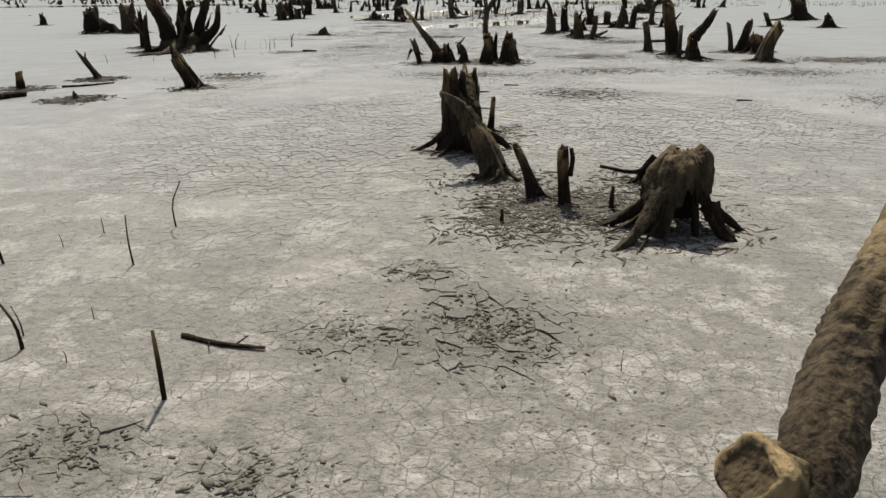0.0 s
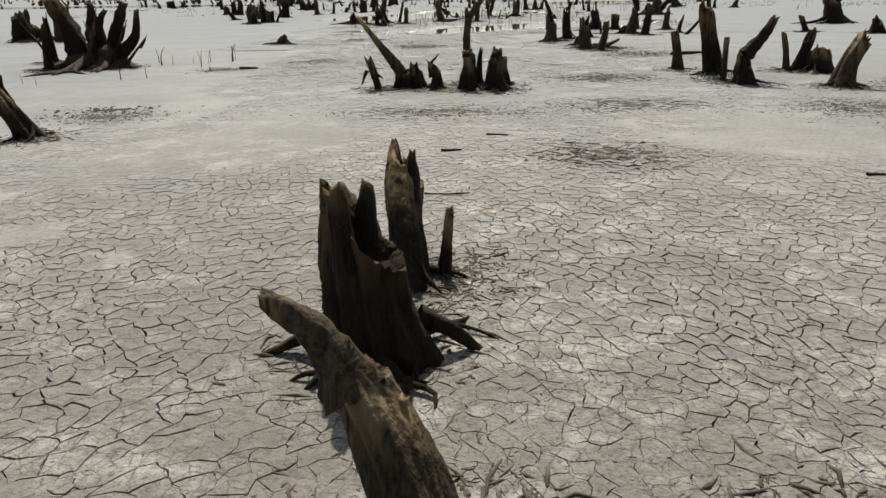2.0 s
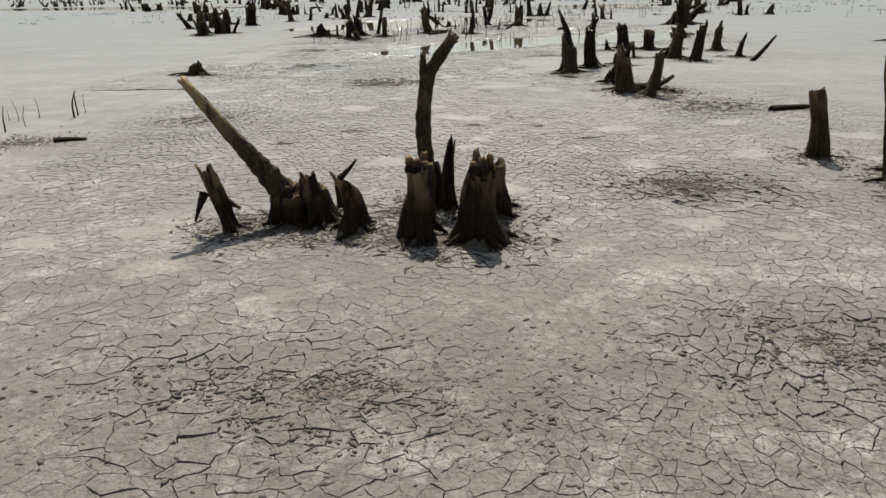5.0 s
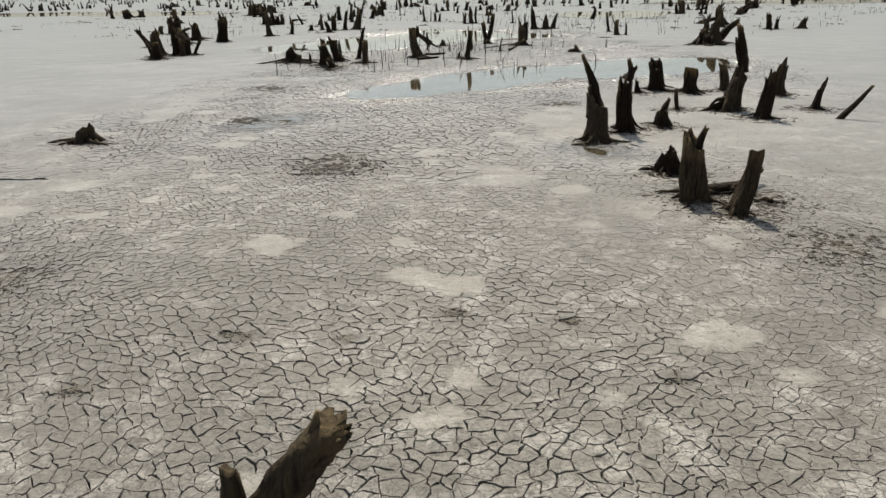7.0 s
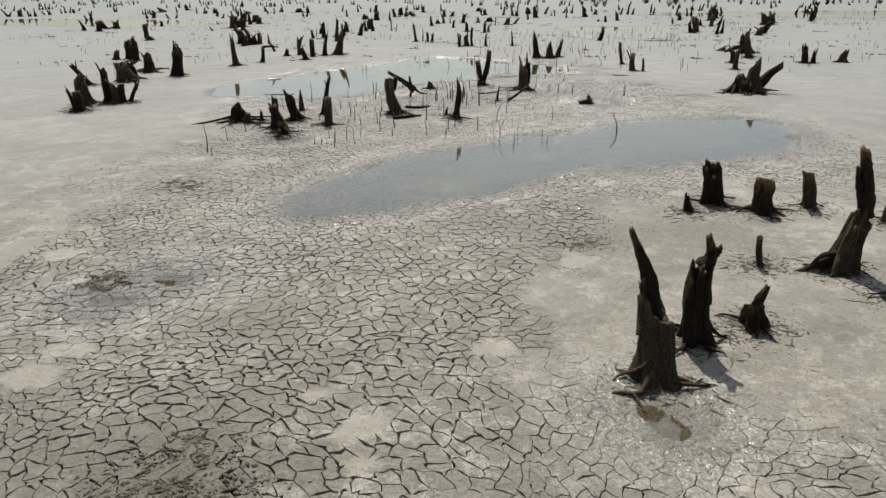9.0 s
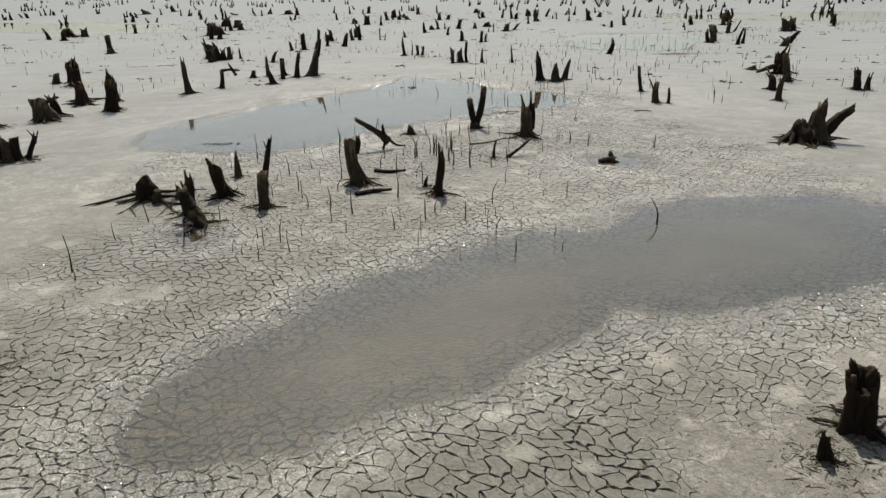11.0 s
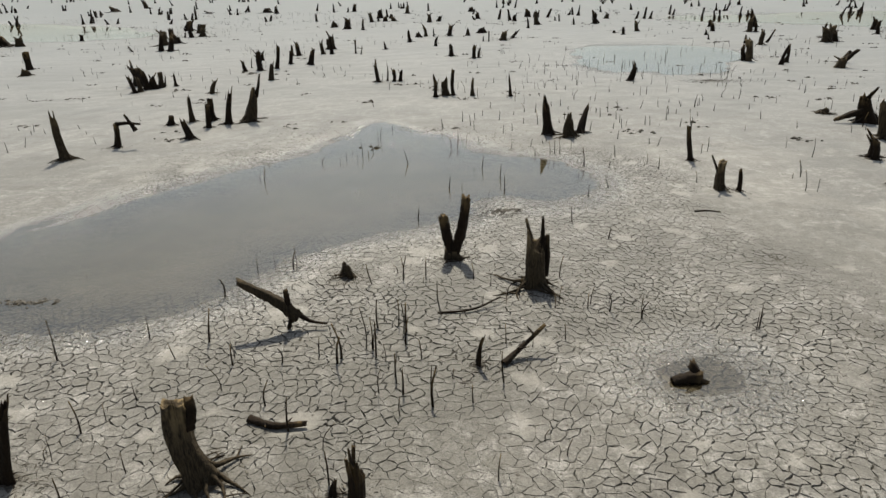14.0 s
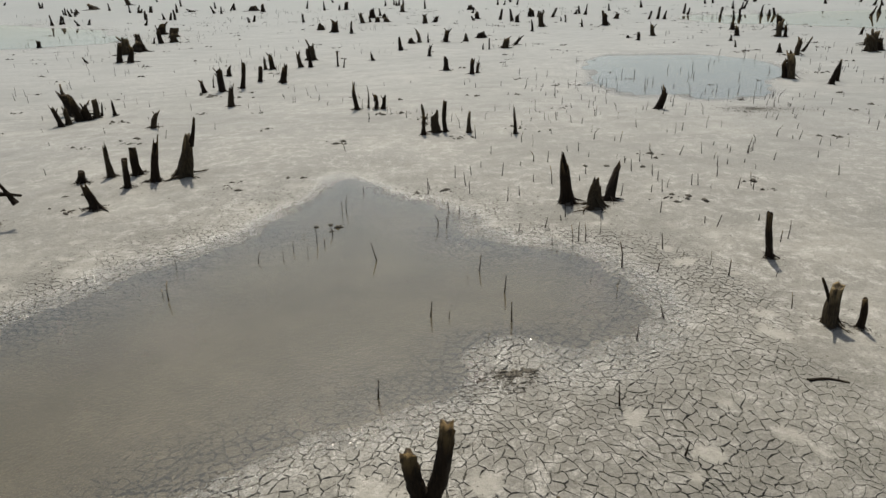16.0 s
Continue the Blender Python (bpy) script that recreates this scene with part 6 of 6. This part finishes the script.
# ---- the tall forked stem behind the cluster ----
fork = tagged(new("tree_stump"), "tall slender dark dead trunk forked near the top", "tree stump", GROUP)
fork.location = (1.71, 14.06, height(1.71, 14.06))
limb(fork, "trunk", [(0.02, 0.0, -0.04), (0.0, 0.03, 0.2), (-0.035, 0.1, 0.45), (-0.04, 0.18, 0.66), (-0.012, 0.24, 0.86)], 0.062, 0.043, 71, GREY_WOOD, 22, 26)
limb(fork, "branch", [(-0.025, 0.21, 0.76), (0.0, 0.24, 0.87), (0.07, 0.24, 0.98), (0.125, 0.23, 1.06), (0.172, 0.225, 1.12)], 0.044, 0.034, 72, GREY_WOOD, 18, 18)
limb(fork, "branch", [(-0.03, 0.2, 0.74), (-0.042, 0.235, 0.88), (-0.042, 0.24, 1.0)], 0.036, 0.018, 73, GREY_WOOD, 12, 12)
for k, (sx, sy, sz) in enumerate(((0.15, 0.22, 1.165), (0.19, 0.21, 1.11), (0.2, 0.25, 1.09))):
    limb(fork, "splinter", [(0.11, 0.23, 1.02), ((0.12 + sx) / 2, sy, (1.04 + sz) / 2), (sx, sy, sz)], 0.022, 0.004, 74 + k, GREY_WOOD, 7, 7)
limb(fork, "side_root", [(0.03, 0.0, 0.3), (0.09, -0.03, 0.12), (0.1, -0.06, -0.02)], 0.035, 0.03, 78, WOOD, 9, 9)
for k in range(5):
    part("root", root_mesh(0.06, 1.25 * k + 0.2, 2.0, 0.1, 940 + k, 7, 9), WOOD, fork)

# ---- fallen wood ----
fallen(0.3, 33.15, 19, 0.62, 0.05, 3, 0.03, "thick broken dead log lying on the mud")
fallen(0.4, 34.77, -9, 0.6, 0.045, 4, 0.03, "broken dead branch with an upright stub, on mud")
fallen(2.99, 35.9, 38, 0.62, 0.04, 5, 0.3, "thin crooked dead branch rising from the mud", 0.05)
fallen(2.16, 37.15, 22, 0.9, 0.018, 6, 0.08, "thin dead branch lying on the mud")
fallen(5.5, 17.78, 3, 0.62, 0.04, 7, 0.03, "broken dead log lying on the mud")
fallen(4.3, 19.66, 30, 0.72, 0.055, 8, 0.12, "rotten dead log lying between stumps")
fallen(6.7, 41.34, -5, 0.46, 0.022, 9, 0.0, "dark driftwood stick lying on pale mud")
fallen(-4.46, 10.5, 38, 0.7, 0.02, 10, 0.0, "thin dead branch lying on the mud")
fallen(-4.65, 9.3, 60, 0.4, 0.06, 11, 0.0, "thick bleached log end lying on the mud")
fallen(0.48, 3.02, -14, 0.36, 0.012, 12, 0.0, "thin dead twig lying flat on the mud", 0.05)
fallen(-2.35, 16.2, 20, 0.3, 0.03, 13, 0.0, "short dark piece of wood lying on mud")

fallen(1.54, 9.68, 5, 0.17, 0.015, 14, 0.0, "small dark scrap of wood lying on the mud", 0.06)
fallen(1.92, 10.33, -12, 0.2, 0.011, 15, 0.0, "small dark scrap of wood lying on the mud", 0.08)
fallen(1.5, 8.4, 4, 0.3, 0.007, 16, 0.0, "thin dark stick lying on cracked mud", 0.06)
fallen(4.55, 8.85, -8, 0.16, 0.014, 17, 0.0, "small dark scrap of wood lying on the mud")

# ---- the sunken block in the pool ----
block = tagged(new("sunken_log"), "black waterlogged lump of wood in a small pool", "driftwood")
block.location = (5.0, 35.68, -0.03)
limb(block, "butt", [(-0.17, -0.03, 0.02), (0.0, 0.0, 0.05), (0.14, 0.03, 0.04)], 0.05, 0.075, 31, WOOD, 16, 14)
limb(block, "stub", [(0.06, 0.03, 0.02), (0.09, 0.06, 0.1), (0.06, 0.1, 0.17)], 0.06, 0.045, 32, WOOD, 14, 10)

# ---- a yellow leaf ----
leaf_me = bpy.data.meshes.new("leaf")
outline = [(0.045 * math.cos(a), 0.022 * math.sin(a) * (1 + 0.25 * math.cos(a)), 0.012 * abs(math.sin(a)) + 0.006 * math.cos(2 * a)) for a in np.linspace(0, 6.283, 18, endpoint=False)]
leaf_bm = bmesh.new()
leaf_ring = [leaf_bm.verts.new(v) for v in outline]
leaf_mid = [leaf_bm.verts.new((0.02 * k, 0, 0.0)) for k in (1, -1)]
for k in range(18):
    a, b = leaf_ring[k], leaf_ring[(k + 1) % 18]
    leaf_bm.faces.new((a, b, leaf_mid[0] if (a.co.x + b.co.x) > 0 else leaf_mid[1]))
bmesh.ops.solidify(leaf_bm, geom=leaf_bm.faces[:], thickness=0.0008)
leaf_bm.to_mesh(leaf_me)
leaf_bm.free()
leaf = part("fallen_leaf", leaf_me, LEAF)
leaf.matrix_world = pose(1.92, 8.0, 0.008, 0, 0, 10)
tagged(leaf, "small curled yellow leaf lying on the mud", "leaf")

# ---- crumbled mud and root litter ----
clods("mud_crumbs", "dark damp crumbs of mud in scattered spots", [(x, y, rx, ry, int((9000 if y < 28 else 3500) * rx * ry * dark) + 60) for x, y, rx, ry, dark in SPOTS], CLOD, 5, 0.003, 0.0125, 0.9, 2.2)
litter = [(o.location.x, o.location.y, 1.2) for o in scene.objects if o.get("group") == GROUP and o.name.startswith("tree_stump") and o.location.y < 50]
clods("stump_debris", "dark crumbs of bark and mud round the stumps", [(x, y, 0.3, 0.26, 650 if y < 15 else 420 if y < 26 else 130) for x, y, _ in litter] + [(2.2, 4.8, 0.6, 0.5, 900), (3.2, 41.3, 0.4, 0.25, 260), (3.35, 41.0, 0.3, 0.12, 90), (-3.65, 37.4, 0.42, 0.12, 200)], PEAT, 6, 0.003, 0.013, 0.8, 3.5)
root_litter("root_litter", "short broken rootlets strewn round the stumps", [(x, y, 0.36, 240 if y < 15 else 150 if y < 28 else 90) for x, y, _ in litter if y < 40] + [(-1.6, 32.6, 0.5, 90), (-2.4, 33.3, 0.5, 90), (-1.2, 33.3, 0.5, 90), (2.3, 4.6, 0.6, 300), (2.75, 4.9, 0.4, 80), (2.1, 4.2, 0.3, 90)], ROOTY, 7)

clods("root_pegs", "stubby dark broken root pegs standing in the mud", [(2.35, 4.75, 0.75, 0.5, 110), (1.35, 5.2, 0.3, 0.35, 40)] + [(x, y, 0.36, 0.27, 16) for x, y, _ in litter if y < 27], PEAT, 12, 0.005, 0.014, 1.6, 2.5)
clods("loose_crumbs", "small pale crumbs of dry mud strewn over the flat", [(2.0 + 0.15 * (y - 3), y, 2.2, 0.9, 420) for y in np.arange(2.5, 27, 0.9)], PALE_CLOD, 8, 0.002, 0.008)

clods("dark_clods", "lumps of dark wet mud thrown up in crumbly spots", [(-1.6, 24.0, 0.35, 0.25, 160), (0.42, 20.78, 0.62, 0.42, 420), (4.86, 18.28, 0.7, 0.5, 200), (3.7, 14.5, 0.6, 0.4, 300),
      (2.85, 9.55, 0.5, 0.35, 200), (-2.5, 12.0, 0.7, 0.3, 200), (-2.4, 27.6, 0.5, 0.3, 110), (-3.75, 37.4, 0.4, 0.12, 80), (3.2, 41.4, 0.35, 0.2, 90)], PEAT, 15, 0.005, 0.026, 1.0, 1.6)
clods("drifted_debris", "dark sodden scraps of bark stranded in shallow water", [(-3.7, 37.4, 0.45, 0.13, 60), (3.2, 41.4, 0.4, 0.2, 60)], PEAT, 16, 0.015, 0.045, 0.9, 2.5)
clods("stump_rubble", "mud-caked lumps of broken root and bark heaped round the stumps", [(x, y, 0.4, 0.34, 90) for x, y, _ in litter if y < 15] + [(2.3, 4.65, 0.55, 0.4, 240), (1.3, 13.3, 0.8, 0.3, 420)] + [(x, y, 0.3, 0.24, 70) for x, y, _ in litter if 15 < y < 40], CLOD, 14, 0.004, 0.017, 0.9, 3.5)


def wet_lumps(name, label, count, seed):
    """Low smooth lumps of sodden silt, added along the water's edge to make sun glints, joined into one piece of stuff.
    """
    rng = np.random.default_rng(seed)
    x, y = rng.uniform(-5, 9.6, count * 14), rng.uniform(25, 49, count * 14)
    d = to_water(x, y, ("near", "middle", "pool"))
    keep = np.flatnonzero((d > -0.12) & (rng.random(len(x)) < np.exp(-np.maximum(d, 0) / 0.55)))[:count]
    x, y, d = x[keep], y[keep], d[keep]
    n = len(x)
    r = 0.007 + 0.024 * rng.random(n) ** 2
    z = np.maximum(land(x, y, to_water(x, y)), WATER_LEVEL) - 0.1 * r
    a = np.radians(45 * np.arange(8))
    rings = [np.stack([x, y, z + 0.36 * r], 1)]
    for out, up in ((0.5, 0.27), (1.0, -0.1)):
        for k in range(8):
            q = r * out * (0.8 + 0.4 * rng.random(n))
            rings.append(np.stack([x + q * math.cos(a[k]), y + q * math.sin(a[k]), z + up * r], 1))
    v = np.stack(rings, 1)
    k = np.arange(8)
    k2 = (k + 1) % 8
    tri = np.stack([np.zeros(8, int), k + 1, k2 + 1], 1)
    quad = np.concatenate([np.stack([k + b, k + b + 8, k2 + b + 8, k2 + b], 1) for b in (1,)])
    start = 17 * np.arange(n)[:, None, None]
    me = mesh_fast(name, v.reshape(-1, 3), [(start + quad).reshape(-1, 4), (start + tri).reshape(-1, 3)])
    me.polygons.foreach_set("use_smooth", [True] * len(me.polygons))
    me.materials.append(SODDEN)
    return tagged(new(name, me), label, "mud", kind="stuff")


wet_lumps("wet_mud_lumps", "lumps of sodden grey silt added for glints along the puddles", 19000, 61)
flat = random.Random(23)
clods("far_debris", "dark scraps of wood and mud scattered over the far flat", [(flat.uniform(-30, 34), flat.uniform(46, 115), 0.5, 0.3, flat.randrange(3, 14)) for _ in range(420)], PEAT, 9, 0.015, 0.07)

# ---- stumps too far to tell apart ----
far = np.random.default_rng(77)
far_v, far_f, far_n = [], [], 0
for _ in range(420):
    fy = 95 + 260 * far.random() ** 1.4
    fx = (far.random() - 0.5) * 1.5 * fy
    for _ in range(int(far.integers(1, 4))):
        px, py, hh = fx + far.standard_normal() * 0.5, fy + far.standard_normal() * 0.5, 0.35 + 0.6 * far.random()
        lean = far.standard_normal(2) * 0.16
        v, f, _ = tube([(px, py, -0.02), (px + lean[0] * 0.4, py + lean[1] * 0.4, hh * 0.4), (px + lean[0], py + lean[1], hh)], [0.16, 0.1, 0.05 + 0.04 * far.random()], 6, far, 0.2, 2)
        far_v.append(v)
        far_f += [[far_n + k for k in g] for g in f]
        far_n += len(v)
far_me = mesh_from("distant_stumps", np.concatenate(far_v), far_f)
far_me.materials.append(WOOD)
tagged(new("distant_stumps", far_me), "dark dead stumps scattered over the far mud flat", "tree stump", kind="stuff")

# ---- low bare shrubs on the far flat ----
shrub_rng = np.random.default_rng(91)
shrub_v, shrub_f, shrub_n = [], [], 0
for _ in range(46):
    sy = 120 + 90 * shrub_rng.random()
    sx = sy * (0.12 + 0.42 * shrub_rng.random())
    size = 0.7 + 0.8 * shrub_rng.random()
    for _ in range(14):
        lean = shrub_rng.standard_normal(2) * 0.3 * size
        v, f, _ = tube([(sx, sy, -0.02), (sx + lean[0] * 0.6, sy + lean[1] * 0.6, size * 0.5), (sx + lean[0], sy + lean[1], size * (0.7 + 0.4 * shrub_rng.random()))], [0.03, 0.024, 0.012], 4, shrub_rng, 0.1, 2)
        shrub_v.append(v)
        shrub_f += [[shrub_n + k for k in g] for g in f]
        shrub_n += len(v)
shrub_me = mesh_from("distant_shrubs", np.concatenate(shrub_v), shrub_f)
shrub_me.materials.append(GREY_WOOD)
tagged(new("distant_shrubs", shrub_me), "sparse bare grey-brown shrubs on the far mud flat", "shrub", kind="stuff")

# ---- thin dead shoots too far to tell apart ----
shoot_rng = np.random.default_rng(52)
shoot_v, shoot_f, shoot_n = [], [], 0
for _ in range(150):
    gy = 44 + 70 * shoot_rng.random() ** 1.3
    gx = 4 + (shoot_rng.random() - 0.45) * 1.1 * gy
    for _ in range(int(shoot_rng.integers(4, 14))):
        px, py, hh = gx + shoot_rng.standard_normal() * 1.3, gy + shoot_rng.standard_normal() * 1.6, 0.1 + 0.22 * shoot_rng.random()
        lean = shoot_rng.standard_normal(2) * 0.12 * hh
        v, f, _ = tube([(px, py, -0.03), (px + lean[0], py + lean[1], hh)], [0.012, 0.006], 4, shoot_rng, 0.1, 2)
        shoot_v.append(v)
        shoot_f += [[shoot_n + k for k in g] for g in f]
        shoot_n += len(v)
shoot_me = mesh_from("distant_shoots", np.concatenate(shoot_v), shoot_f)
shoot_me.materials.append(WOOD)
tagged(new("distant_shoots", shoot_me), "thin dark dead shoots scattered over the far mud", "twig", kind="stuff")
